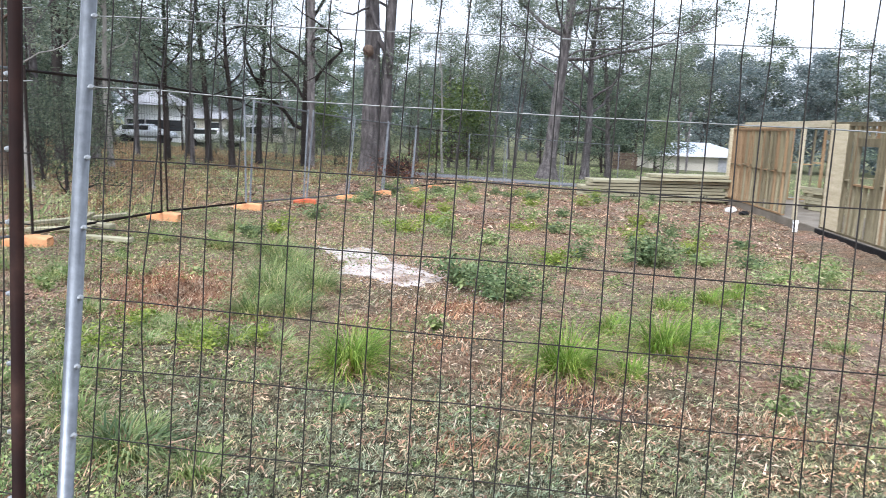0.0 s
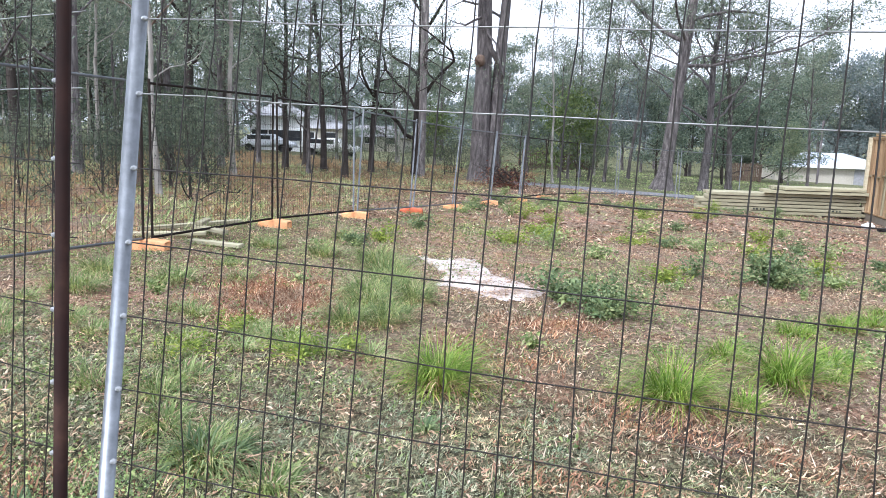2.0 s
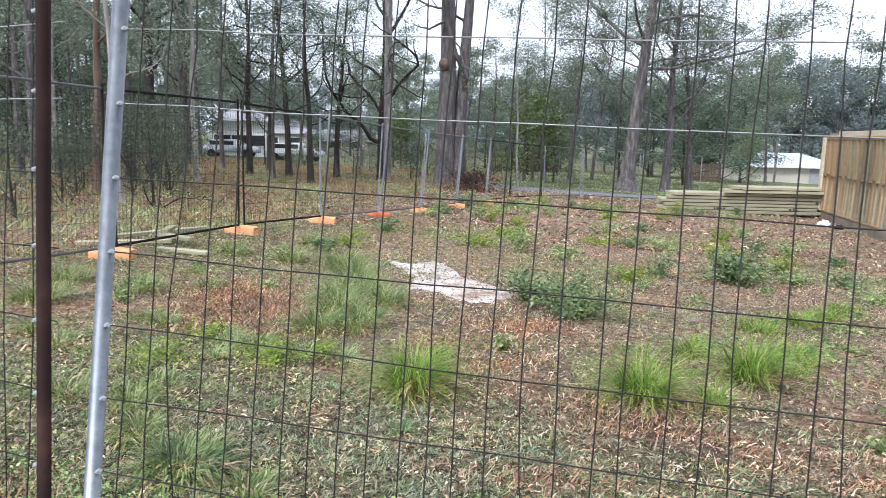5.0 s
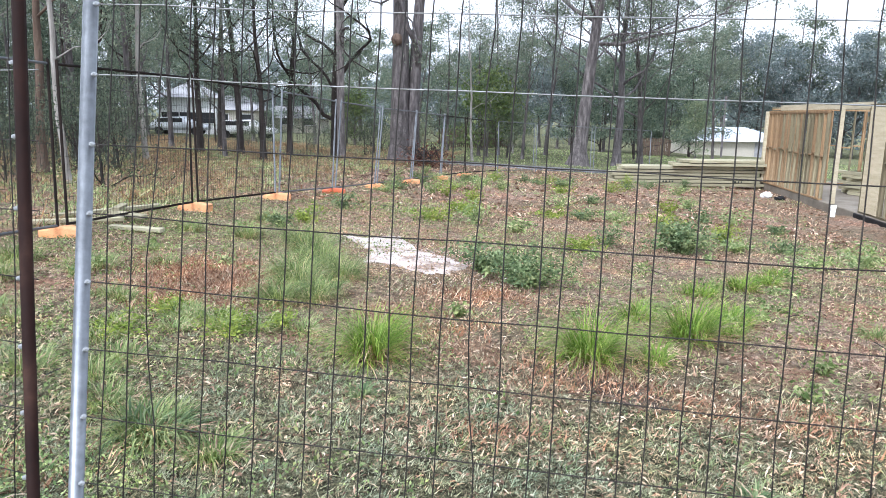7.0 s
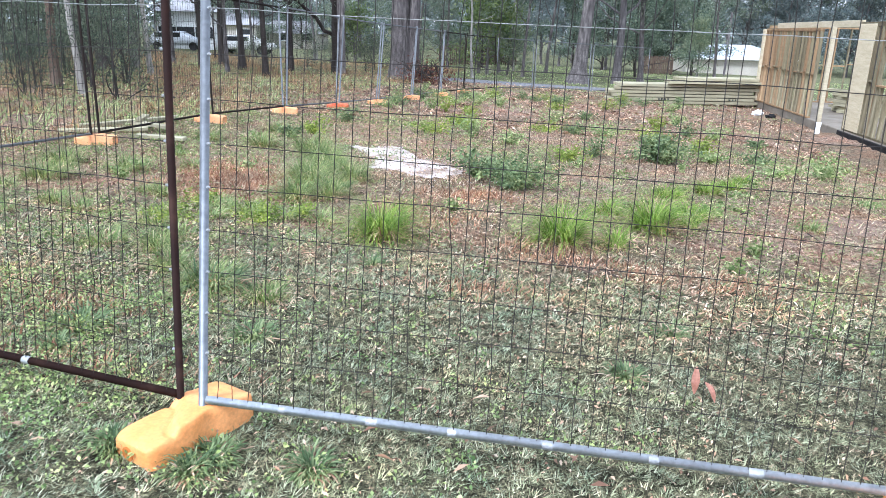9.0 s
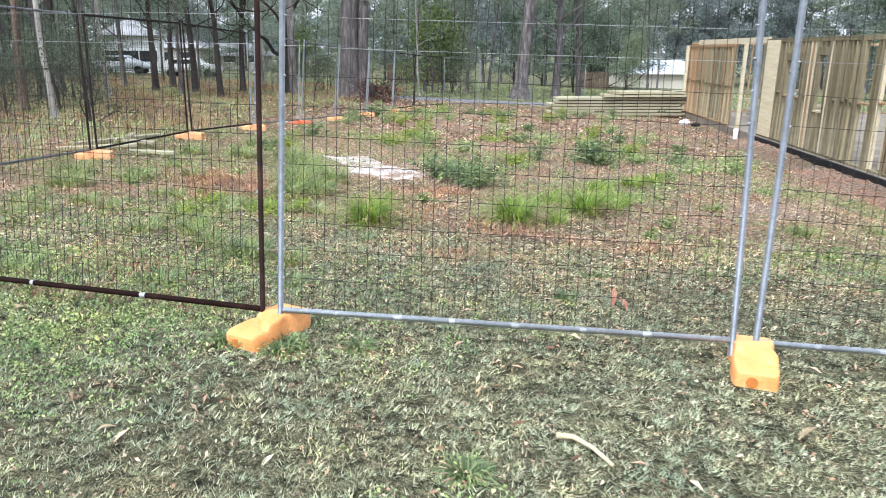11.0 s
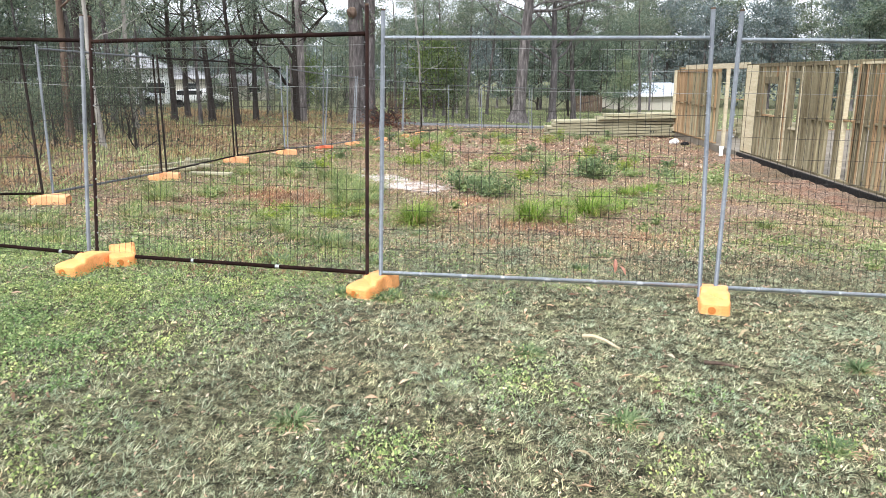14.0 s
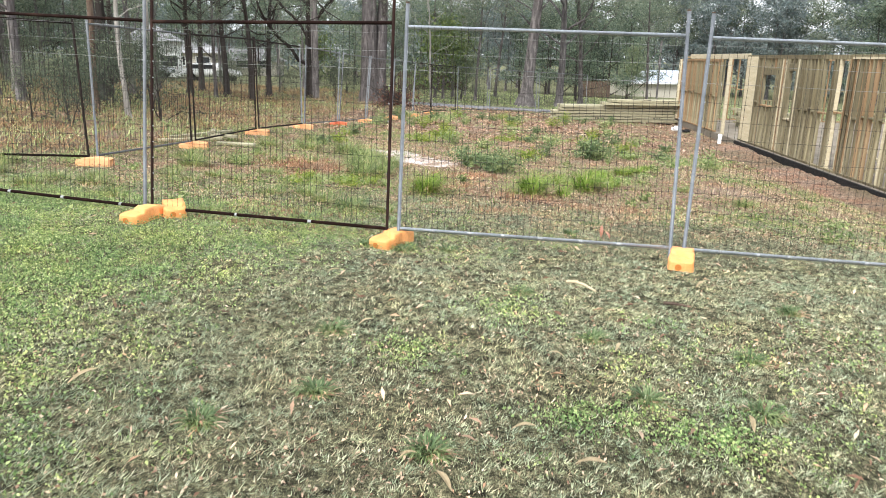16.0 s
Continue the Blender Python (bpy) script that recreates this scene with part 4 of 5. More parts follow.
# slender trees of the wood
SLIM = [
    tree_meshes(110, 10.5, 0.12, BARK_GREY, GUM, first=0.25, limbs=12, reach=0.2, leaves=5200, size=0.105, clump=0.26, narrow=0.34),
    tree_meshes(111, 10, 0.15, BARK_DARK, NEEDLE, first=0.3, limbs=16, reach=0.26, leaves=8000, size=0.11, clump=0.27, narrow=0.3, droop=0.2, twigs=5),
    tree_meshes(112, 9.5, 0.07, BARK_PALE, GUM, first=0.3, limbs=9, reach=0.2, leaves=3000, size=0.1, clump=0.26, bendy=0.1, narrow=0.34),
    tree_meshes(113, 11, 0.14, BARK_ORANGE, GUM, first=0.4, limbs=8, reach=0.2, leaves=3600, size=0.1, clump=0.28, narrow=0.34),
    tree_meshes(114, 8, 0.06, BARK_DARK, NEEDLE, first=0.35, limbs=14, reach=0.22, leaves=5200, size=0.1, clump=0.25, bendy=0.1, narrow=0.3, droop=0.2),
]
WORDS = ["slender grey gum standing in the wood", "dark-barked tree with fine dull leaves in the wood", "thin pale crooked gum sapling in the wood", "straight gum with orange-brown bark in the wood", "young dark leafy tree in the undergrowth"]
PLACED = [(3, -10.44, 13.35, 0.8), (2, -8.63, 11.79, 0.95), (0, -14.0, 15.44, 1.2), (0, -12.81, 17.87, 1.1), (1, -14.6, 21.52, 1.35), (0, -14.67, 23.58, 1.1), (2, -12.02, 20.19, 1.3), (0, -16.3, 29.3, 1.0), (1, -15.1, 31.8, 1.0), (1, -9.63, 24.0, 0.8), (1, -11.9, 27.0, 1.0), (1, -13.4, 26.4, 0.95), (1, -10.6, 29.2, 0.9), (0, -12.8, 11.6, 1.0), (1, -18.9, 18.2, 1.2)]
for i, (k, x, y, s) in enumerate(PLACED):
    tree(SLIM[k], x, y, 77 * i, s, WORDS[k], group="wood trees")
rng = random.Random(21)
taken = [(x, y) for _, x, y, _ in PLACED]
while len(taken) < 76:
    x, y = rng.uniform(-46, -6.5), rng.uniform(9, 52)
    if x > -7.5 - 0.08 * (y - 9) and y < 24 or x > -10 and y > 33 or -0.42 < (x - 1) / (y + 1) < -0.2 or -0.58 < (x - 1) / (y + 1) < -0.50 and y > 15:
        continue
    if min((x - a) ** 2 + (y - c) ** 2 for a, c in taken) < 3.2 or abs((x + 0.56 * y)) < 1.6:
        continue
    taken.append((x, y))
    k = rng.choice((0, 1, 2, 4, 4, 0, 1))
    tree(SLIM[k], x, y, rng.uniform(0, 360), rng.uniform(0.75, 1.2), WORDS[k], group="wood trees")

# the leafy trees that close the view
FULL = [
    tree_meshes(120, 10, 0.15, BARK_GREY, FARLEAF_HAZE, first=0.2, limbs=16, reach=0.34, leaves=8200, size=0.2, clump=0.36, twigs=4, narrow=0.6),
    tree_meshes(121, 12, 0.16, BARK_GREY, GUM, first=0.3, limbs=15, reach=0.34, leaves=8200, size=0.19, clump=0.36, twigs=4, narrow=0.6),
    tree_meshes(122, 9, 0.13, BARK_DARK, NEEDLE, first=0.08, limbs=18, reach=0.38, leaves=8600, size=0.19, clump=0.38, twigs=4, narrow=0.45, droop=0.3),
]
FULLWORDS = ["leafy tree at the edge of the far wood, haze in its leaf colour", "tall leafy gum in the far wood", "low dense dark tree in the far wood"]
rng = random.Random(31)
# dist range, azimuth range, kinds, how tall, how many: the belt behind the lawn, the dark belt by the shed, the wood behind the house, the belt behind the near wood
BELTS = [(62, 76, -16, 9, (0, 1, 2), 0.86, 13), (52, 60, -12, 7, (2, 2, 1), 0.66, 5), (66, 72, 3, 11, (2, 2, 2), 0.9, 6), (98, 112, 9, 30, (0, 0, 1), 1.36, 16), (60, 76, 27, 46, (2, 1, 2), 1.02, 11), (44, 66, -58, -31.5, (2, 1, 2), 1.05, 16), (84, 98, -31, -15, (0, 2, 1), 1.05, 12), (86, 104, -16, 10, (0, 1), 1.1, 5)]
for d0, d1, a0, a1, kinds, tall, many in BELTS:
    for i in range(many):
        az, far = radians(a0 + (a1 - a0) * (i + rng.uniform(0.15, 0.85)) / many), rng.uniform(d0, d1)
        k = rng.choice(kinds)
        tree(FULL[k], 1 + far * math.sin(az), far * math.cos(az), rng.uniform(0, 360), tall * rng.uniform(0.82, 1.15), FULLWORDS[k], group="far wood trees")
T3 = tree_meshes(125, 13, 0.12, BARK_GREY, GUM, first=0.35, limbs=14, reach=0.34, leaves=13000, size=0.14, clump=0.38, twigs=5, rise=0.8, bendy=0.03)
for i, (x, y, s) in enumerate(((-2.6, 46.0, 0.95), (0.4, 51.0, 1.0), (-0.8, 41.0, 0.8), (-15.5, 47.0, 0.9), (13.5, 58.0, 0.95))):
    tree(T3, x, y, 83 * i + 20, s, "slim pale gum with a wispy crown behind the field", group="far wood trees")
# thin gums whose crowns hang over the gaps of sky
for i, (x, y, s) in enumerate(((-13.2, 45.0, 0.8), (-17.0, 52.0, 0.9), (-6.0, 46.0, 0.85), (-2.0, 52.0, 0.9), (-3.6, 43.0, 0.8))):
    tree(SLIM[(0, 2)[i % 2]], x, y, 83 * i + 20, s, "slender grey gum behind the fenced field", group="far wood trees")
# the wooded rise that closes the distance, its haze painted into the leaf colour
rng = np.random.default_rng(77)
n = 60000
a = np.radians(rng.uniform(-66, 48, n))
far = rng.uniform(112, 165, n)
top = 9.5 + 2.2 * np.sin(9 * a + 1) + 1.8 * np.sin(23 * a) + 1.2 * np.sin(61 * a + 2) + 0.8 * np.sin(140 * a)
c = np.stack([far * np.sin(a), far * np.cos(a), gz(far * np.sin(a), far * np.cos(a)) + top * (far / 130) * np.sqrt(rng.random(n))], 1)
c += rng.normal(0, 0.7, (n, 3)) * np.array([1, 1, 0.5])
tagged(new("distant_wood", arrays("distant_wood", *blades(rng, c, 0.8, 0.4, 0.6, True), FARLEAF_HAZE)), "wooded rise in the far distance, haze in its leaf colour", "woodland", kind="stuff")
PALELEAF = leafy("pale_green_leaves", [(0, (0.13, 0.165, 0.1)), (0.5, (0.22, 0.265, 0.165)), (1, (0.32, 0.36, 0.24))], 0.6, 0.4)
PALETREE = tree_meshes(131, 5, 0.09, BARK_GREY, PALELEAF, first=0.15, limbs=14, reach=0.35, leaves=5500, size=0.13, clump=0.4, narrow=0.5)
for x, y, s in ((12.9, 62.0, 0.95), (-1.8, 42.5, 0.75), (-9.0, 47, 0.7)):
    tree(PALETREE, x, y, 40 * x, s, "small pale green leafy tree", group="bright trees")
LIMETREE = tree_meshes(130, 5, 0.09, BARK_GREY, BRIGHT, first=0.15, limbs=14, reach=0.35, leaves=3500, size=0.2, clump=0.5, narrow=0.45)
for x, y, s in ((-2.9, 41.0, 1.0), (-13.5, 50, 0.8)):
    tree(LIMETREE, x, y, 40 * x, s, "small bright green leafy tree", group="bright trees")

# thin pale tree, far paling fences and a second pole
tree(SLIM[2], -3.0, 34.5, 30, 1.0, WORDS[2], group="wood trees")
pole = thing("timber_pole", Matrix.Translation((18.0, 75.5, g1(18, 75.5) - 0.1)), "thin grey timber pole beyond the shed lawn", "pole")
pipe("shaft", (0, 0, 0), (0.0, 0, 6.2), 0.11, BARK_GREY, pole, 10)


def paling_fence(x0, y0, x1, y1, label):
    a, b = Vector((x0, y0, 0)), Vector((x1, y1, 0))
    d = b - a
    f = thing("paling_fence", Matrix.Translation((x0, y0, g1(x0, y0))) @ pose(0, 0, 0, 0, 0, math.degrees(math.atan2(d.y, d.x))), label, "fence", "paling fences")
    n = int(d.length / 0.16)
    me = bpy.data.meshes.new("paling")
    bx = box_bm(0.12, 0.02, 1.5, 0.004, (0, 0, 0.78))
    bx.to_mesh(me)
    bx.free()
    me.materials.append(BARK_ORANGE)
    for k in range(n):
        p = part("paling", me, None, f)
        p.location = (k * 0.16, 0, 0.04 * math.sin(k * 1.7))
    for z in (0.35, 1.2):
        part("rail", box_bm(d.length, 0.05, 0.08, 0.004, (d.length / 2, 0.036, z)), BARK_DARK, f)


paling_fence(-8.0, 56.5, -2.0, 57.5, "brown paling fence at the far side of the lawn")
paling_fence(8.6, 65.0, 11.6, 65.8, "brown paling fence beside the shed")

# undergrowth
BUSHES = [tree_meshes(140 + i, 1.9, 0.03, BARK_DARK, m, first=0.02, limbs=9, reach=0.5, leaves=2000, size=0.07, clump=0.24, rise=0.9, narrow=0.3, twigs=2, sides=5) for i, m in enumerate((SHRUB, DARKLEAF, SHRUB))]
rng = random.Random(41)
n = 0
while n < 44:
    x, y = rng.uniform(-40, -5.6), rng.uniform(7, 46)
    if x > -6.0 and y < 26 or (x > -9 and rng.random() < 0.6) or -0.6 < (x - 1) / (y + 1) < -0.28 and y > 18:
        continue
    tree(BUSHES[n % 3], x, y, rng.uniform(0, 360), rng.uniform(0.5, 1.3), "scrubby wild shrub in the undergrowth", "shrub", "wood shrubs", "shrub", 0.05)
    n += 1
for k in range(30):
    x, y = rng.uniform(-15, -6.3), rng.uniform(8.5, 19)
    if x > -6.6 - 0.04 * y or -0.6 < (x - 1) / (y + 1) < -0.5:
        continue
    tree(BUSHES[(0, 2, 1)[k % 3]], x, y, rng.uniform(0, 360), rng.uniform(0.5, 1.15), "grey-green wild shrub at the edge of the wood", "shrub", "wood shrubs", "shrub", 0.05)
for i in range(22):
    y = 33 + 1.0 * i
    tree(BUSHES[i % 3], 1 + (y + 1) * (-0.46 + 0.28 * ((i * 37) % 22) / 22), y, 60 * i, 0.55 + 0.5 * ((i * 7) % 5) / 5, "scrubby wild shrub in the undergrowth", "shrub", "wood shrubs", "shrub", 0.05)


# ---------------------------------------------------------------- grass and weeds
def clumped(rng, n, x0, x1, y0, y1, keep, seed=0.0, per=7, spread=0.03):
    """Places in a field in little clumps, kept by a smooth chance that runs from 0 to 1."""
    k = n // per
    p = np.stack([rng.uniform(x0, x1, k), rng.uniform(y0, y1, k)], 1)
    x, y = p[:, 0], p[:, 1]
    f = 0.5 + 0.25 * (np.sin(1.3 * x + 0.8 * y + seed) + np.sin(-0.9 * x + 1.6 * y + 2 * seed)) + 0.18 * np.sin(3.1 * x - 2.3 * y + seed) * np.sin(2.7 * y + 1.9 * x) + 0.12 * np.sin(9 * x + 3 * y) * np.sin(8 * y - 4 * x)
    p = p[rng.random(k) < keep(x, y, f)]
    return (p[:, None] + rng.normal(0, spread, (len(p), per, 2))).reshape(-1, 2)


def tufted(rng, n, x0, x1, y0, y1, keep, seed=0.0, per=40, spread=0.03):
    """Places in rosettes, with each one's way out from the middle of its rosette."""
    p = clumped(rng, n, x0, x1, y0, y1, keep, seed, 1, 0.0)
    sz = spread * rng.uniform(0.5, 1.4, len(p))
    o = rng.normal(0, 1, (len(p), per, 2)) * sz[:, None, None] * np.array([1.0, 1.0])
    return np.concatenate([p[:, None] + o, o], 2).reshape(-1, 4)


def grass(name, rng, xy, height, mat, label, lean=0.5, width=0.004, curl=0.4, category="grass", segs=1):
    """Tapered curving blades at the places given, one object."""
    n = len(xy)
    h = height * rng.uniform(0.4, 1.3, n)
    a = rng.uniform(0, 2 * np.pi, n)
    tilt = np.abs(rng.normal(0, lean, n))
    if xy.shape[1] == 4:
        out = np.hypot(xy[:, 2], xy[:, 3])
        a = np.arctan2(xy[:, 3], xy[:, 2]) + rng.normal(0, 0.7, n)
        tilt = tilt * 0.6 + 0.75 * np.clip(out / 0.035, 0, 1.2)
        h = h * np.clip(1.25 - out / 0.09, 0.5, 1.3)
        xy = xy[:, :2]
    d = np.stack([np.cos(a), np.sin(a)], 1)
    s = np.stack([-np.sin(a + 0.6), np.cos(a + 0.6)], 1) * (width * rng.uniform(0.6, 1.5, n))[:, None]
    root = np.c_[xy, gz(xy[:, 0], xy[:, 1]) - 0.004]
    rows = []
    for k in range(segs + 1):
        t = k / segs
        ang = tilt + curl * t * t * 1.6
        o = np.c_[d * (np.sin(ang) * h * t)[:, None], np.cos(ang) * h * t]
        w = s * (1 - t * 0.9)
        c = root + o
        rows += [c - np.c_[w, np.zeros(n)], c + np.c_[w, np.zeros(n)]]
    if segs == 1:
        vs = np.stack(rows[:2] + [(rows[2] + rows[3]) / 2], 1).reshape(-1, 3)
        return tagged(new(name, arrays(name, vs, np.arange(3 * n).reshape(n, 3), mat)), label, category, kind="stuff")
    vs = np.stack(rows, 1).reshape(-1, 3)
    k = 2 * (segs + 1)
    f = np.concatenate([np.array([[2 * j, 2 * j + 1, 2 * j + 3, 2 * j + 2]]) for j in range(segs)])
    fs = (np.arange(n)[:, None, None] * k + f[None]).reshape(-1, 4)
    return tagged(new(name, arrays(name, vs, fs, mat)), label, category, kind="stuff")


def flat_leaves(name, rng, xy, size, mat, label, lift=(0.005, 0.03), tilt=0.35, narrow=0.5, category="leaves"):
    """Small leaves lying more or less level at the places given, one object."""
    n = len(xy)
    a = rng.uniform(0, 2 * np.pi, n)
    el = rng.normal(0, tilt, n)
    d = np.stack([np.cos(a) * np.cos(el), np.sin(a) * np.cos(el), np.sin(el)], 1)
    up = np.array([[0, 0, 1.0]]) + rng.normal(0, tilt, (n, 3))
    s = np.cross(d, up)
    s /= np.linalg.norm(s, axis=1)[:, None] + 1e-9
    l = (size * rng.uniform(0.5, 1.5, n))[:, None]
    c = np.c_[xy, gz(xy[:, 0], xy[:, 1]) + rng.uniform(*lift, n)]
    mid = c + d * l * 0.05
    bow = np.c_[np.zeros((n, 2)), np.abs(l) * 0.12]
    vs = np.stack([c - d * l * 0.5, mid + s * l * narrow * 0.5 + bow, c + d * l * 0.5, mid - s * l * narrow * 0.5 + bow], 1).reshape(-1, 3)
    return tagged(new(name, arrays(name, vs, np.arange(4 * n).reshape(n, 4), mat)), label, category, kind="stuff")


def left(x, y):
    """How far a place lies into the greener side of the lawn."""
    return step((-0.2 - x + 0.12 * (y + 3)) / 2.2)


def bare(x, y):
    """The reddish bare patches of the field."""
    return np.clip(np.exp(-((x + 1.95) ** 2 / 0.3 + (y - 4.4) ** 2 / 0.5)) + 0.7 * np.exp(-((x - 0.3) ** 2 / 0.2 + (y - 4.85) ** 2 / 0.08)) + 0.4 * np.exp(-((x - 2.5) ** 2 + (y - 2.0) ** 2) / 0.25), 0, 1)


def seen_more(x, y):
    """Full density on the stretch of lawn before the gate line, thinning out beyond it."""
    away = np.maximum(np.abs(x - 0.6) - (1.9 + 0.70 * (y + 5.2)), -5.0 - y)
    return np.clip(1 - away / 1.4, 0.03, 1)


def scuffed(x, y):
    """Worn brownish stretches of the lawn."""
    spots = ((0.45, -2.9, 0.1, 0.25, 0.8), (0.65, -2.2, 0.12, 0.06, 0.6), (0.95, -2.85, 0.15, 0.08, 0.6), (0.1, -3.7, 0.1, 0.1, 0.8), (-1.45, 0.4, 0.7, 0.05, 0.9), (-1.3, 1.05, 0.25, 0.06, 1.0), (0.9, 1.9, 0.2, 0.04, 0.6), (2.3, 2.5, 0.15, 0.1, 0.9), (1.4, 2.4, 0.1, 0.06, 0.9), (2.6, -2.0, 0.3, 0.15, 0.6), (0.7, -4.3, 0.5, 0.2, 0.6))
    inside = 0.42 * step((y - 0.3) / 0.8) * step((x + 0.6) / 1.0)
    return np.clip(inside + sum(a * np.exp(-((x - cx) ** 2 / sx + (y - cy) ** 2 / sy)) for cx, cy, sx, sy, a in spots), 0, 1)


def limed(x, y):
    """Small mats of yellow-green creeper in the worn lawn."""
    return sum(a * np.exp(-((x - cx) ** 2 / sx + (y - cy) ** 2 / sy)) for cx, cy, sx, sy, a in ((1.35, -3.1, 0.06, 0.02, 0.9), (1.85, -3.25, 0.05, 0.02, 0.9), (0.4, -2.45, 0.04, 0.03, 0.8), (0.95, -1.65, 0.05, 0.1, 0.5)))


rng = np.random.default_rng(7)
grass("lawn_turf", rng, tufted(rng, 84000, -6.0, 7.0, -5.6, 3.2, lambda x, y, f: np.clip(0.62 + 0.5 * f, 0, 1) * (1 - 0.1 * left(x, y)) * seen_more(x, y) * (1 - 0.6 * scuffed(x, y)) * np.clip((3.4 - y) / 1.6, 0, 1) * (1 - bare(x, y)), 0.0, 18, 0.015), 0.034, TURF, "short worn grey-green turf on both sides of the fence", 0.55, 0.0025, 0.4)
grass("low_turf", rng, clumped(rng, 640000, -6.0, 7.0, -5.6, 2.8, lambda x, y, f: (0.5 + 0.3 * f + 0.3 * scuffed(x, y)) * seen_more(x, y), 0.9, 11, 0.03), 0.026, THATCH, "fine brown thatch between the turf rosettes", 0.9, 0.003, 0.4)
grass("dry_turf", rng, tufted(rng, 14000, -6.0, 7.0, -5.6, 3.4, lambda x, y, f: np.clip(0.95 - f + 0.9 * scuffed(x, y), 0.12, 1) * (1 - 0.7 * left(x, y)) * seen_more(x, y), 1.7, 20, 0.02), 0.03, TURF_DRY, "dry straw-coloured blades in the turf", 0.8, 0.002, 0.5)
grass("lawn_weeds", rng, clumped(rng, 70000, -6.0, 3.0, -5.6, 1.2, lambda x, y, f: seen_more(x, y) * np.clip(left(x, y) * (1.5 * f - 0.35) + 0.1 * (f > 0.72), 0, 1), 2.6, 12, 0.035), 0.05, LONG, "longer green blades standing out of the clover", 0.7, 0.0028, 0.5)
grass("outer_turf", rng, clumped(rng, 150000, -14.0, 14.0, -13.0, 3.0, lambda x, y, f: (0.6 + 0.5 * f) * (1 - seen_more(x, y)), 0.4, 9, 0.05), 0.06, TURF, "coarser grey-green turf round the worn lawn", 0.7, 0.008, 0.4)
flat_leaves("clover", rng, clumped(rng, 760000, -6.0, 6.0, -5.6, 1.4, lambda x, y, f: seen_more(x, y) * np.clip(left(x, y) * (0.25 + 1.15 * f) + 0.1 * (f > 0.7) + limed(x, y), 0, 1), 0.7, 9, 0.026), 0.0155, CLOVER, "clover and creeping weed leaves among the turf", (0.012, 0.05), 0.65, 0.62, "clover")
grass("field_turf", rng, tufted(rng, 16000, -6.0, 7.5, 1.6, 9.5, lambda x, y, f: np.clip(1.8 * f - 0.15 + 0.4 * np.exp(-(y - 2.0) / 1.6) + 0.6 * step((-0.1 - x) / 1.4), 0.12, 1) * (1 - bare(x, y)), 0.3, 18, 0.026), 0.06, TALL, "patchy thin green grass inside the fenced field", 0.55, 0.0026, 0.45)
grass("field_dry_grass", rng, clumped(rng, 230000, -6.0, 7.5, 1.0, 11, lambda x, y, f: np.clip(1.25 - 1.3 * f, 0.1, 1) * (1 - bare(x, y)), 0.3, 8, 0.05), 0.045, TURF_DRY, "flattened straw and dry grass in the field", 1.1, 0.0022, 0.4)
flat_leaves("field_creeper", rng, clumped(rng, 100000, -5.5, 7.0, 1.4, 13.0, lambda x, y, f: np.clip(1.3 * f - 0.35 + 0.45 * step((-0.3 - x) / 1.2), 0.03, 1) * (1 - bare(x, y)), 1.1, 12, 0.06), 0.026, LONG, "low green creeping leaves between the litter", (0.008, 0.05), 0.6, 0.5, "creeper")
flat_leaves("straw_bits", rng, clumped(rng, 60000, -5.5, 7.5, 1.2, 12.0, lambda x, y, f: np.clip(1.1 - 0.8 * f, 0.15, 1), 0.8, 4, 0.08), 0.04, TURF_DRY, "pale dry straw and bark bits on the soil", (0.006, 0.035), 0.4, 0.16, "leaf litter")
grass("bark_straw", rng, np.concatenate([np.stack([cx + rng.normal(0, sx, n), cy + rng.normal(0, sy, n)], 1) for cx, cy, sx, sy, n in ((-1.9, 4.4, 0.36, 0.42, 11000), (-2.3, 5.0, 0.3, 0.25, 4000), (0.3, 4.85, 0.3, 0.15, 2500), (1.2, 3.0, 0.22, 0.12, 700), (2.35, 2.5, 0.3, 0.16, 900), (1.35, 2.75, 0.28, 0.16, 1700), (-1.3, 1.05, 0.35, 0.16, 1400), (-1.3, 0.42, 0.6, 0.08, 1200), (0.9, 1.9, 0.3, 0.12, 500), (0.2, 3.6, 0.3, 0.3, 1500))]), 0.075, REDSTRAW, "red-brown shredded bark over bare soil", 1.2, 0.0045, 0.3, "mulch")
grass("bark_mulch", rng, clumped(rng, 120000, -6.0, 8.5, 1.6, 22, lambda x, y, f: np.clip(1.25 * np.exp(-((x + 1.9) ** 2 + (y - 4.4) ** 2) / 0.8) + 0.8 * np.exp(-((x - 0.3) ** 2 + (y - 4.9) ** 2) / 0.4) + 0.7 * np.exp(-((x - 2.4) ** 2 + (y - 2.2) ** 2) / 0.4) + np.where(y > 7, 0.35 + 0.4 * (1 - f), 0.14 + 0.25 * (1 - f)), 0, 1), 0.5, 8, 0.06), 0.075, LITTER, "red-brown shredded bark and fallen twigs on the soil", 1.25, 0.0055, 0.3, "mulch")
rim = np.stack([-0.62 + rng.normal(0, 0.62, 2600), 6.65 + rng.normal(0, 0.42, 2600)], 1)
rim[:, 1] -= 0.75 * (rim[:, 0] + 0.62)
flat_leaves("sand_grains", rng, rim, 0.022, SAND, "pale sand scattered over the soil round the spill", (0.003, 0.012), 0.12, 0.7, "sand")
grass("far_turf", rng, clumped(rng, 80000, -10, 16, 9.0, 30, lambda x, y, f: np.clip(1.7 * f - 0.55, 0, 1), 0.3, 9, 0.12), 0.11, TALL, "sparse grass and weeds in the far field", 0.7, 0.008, 0.5)
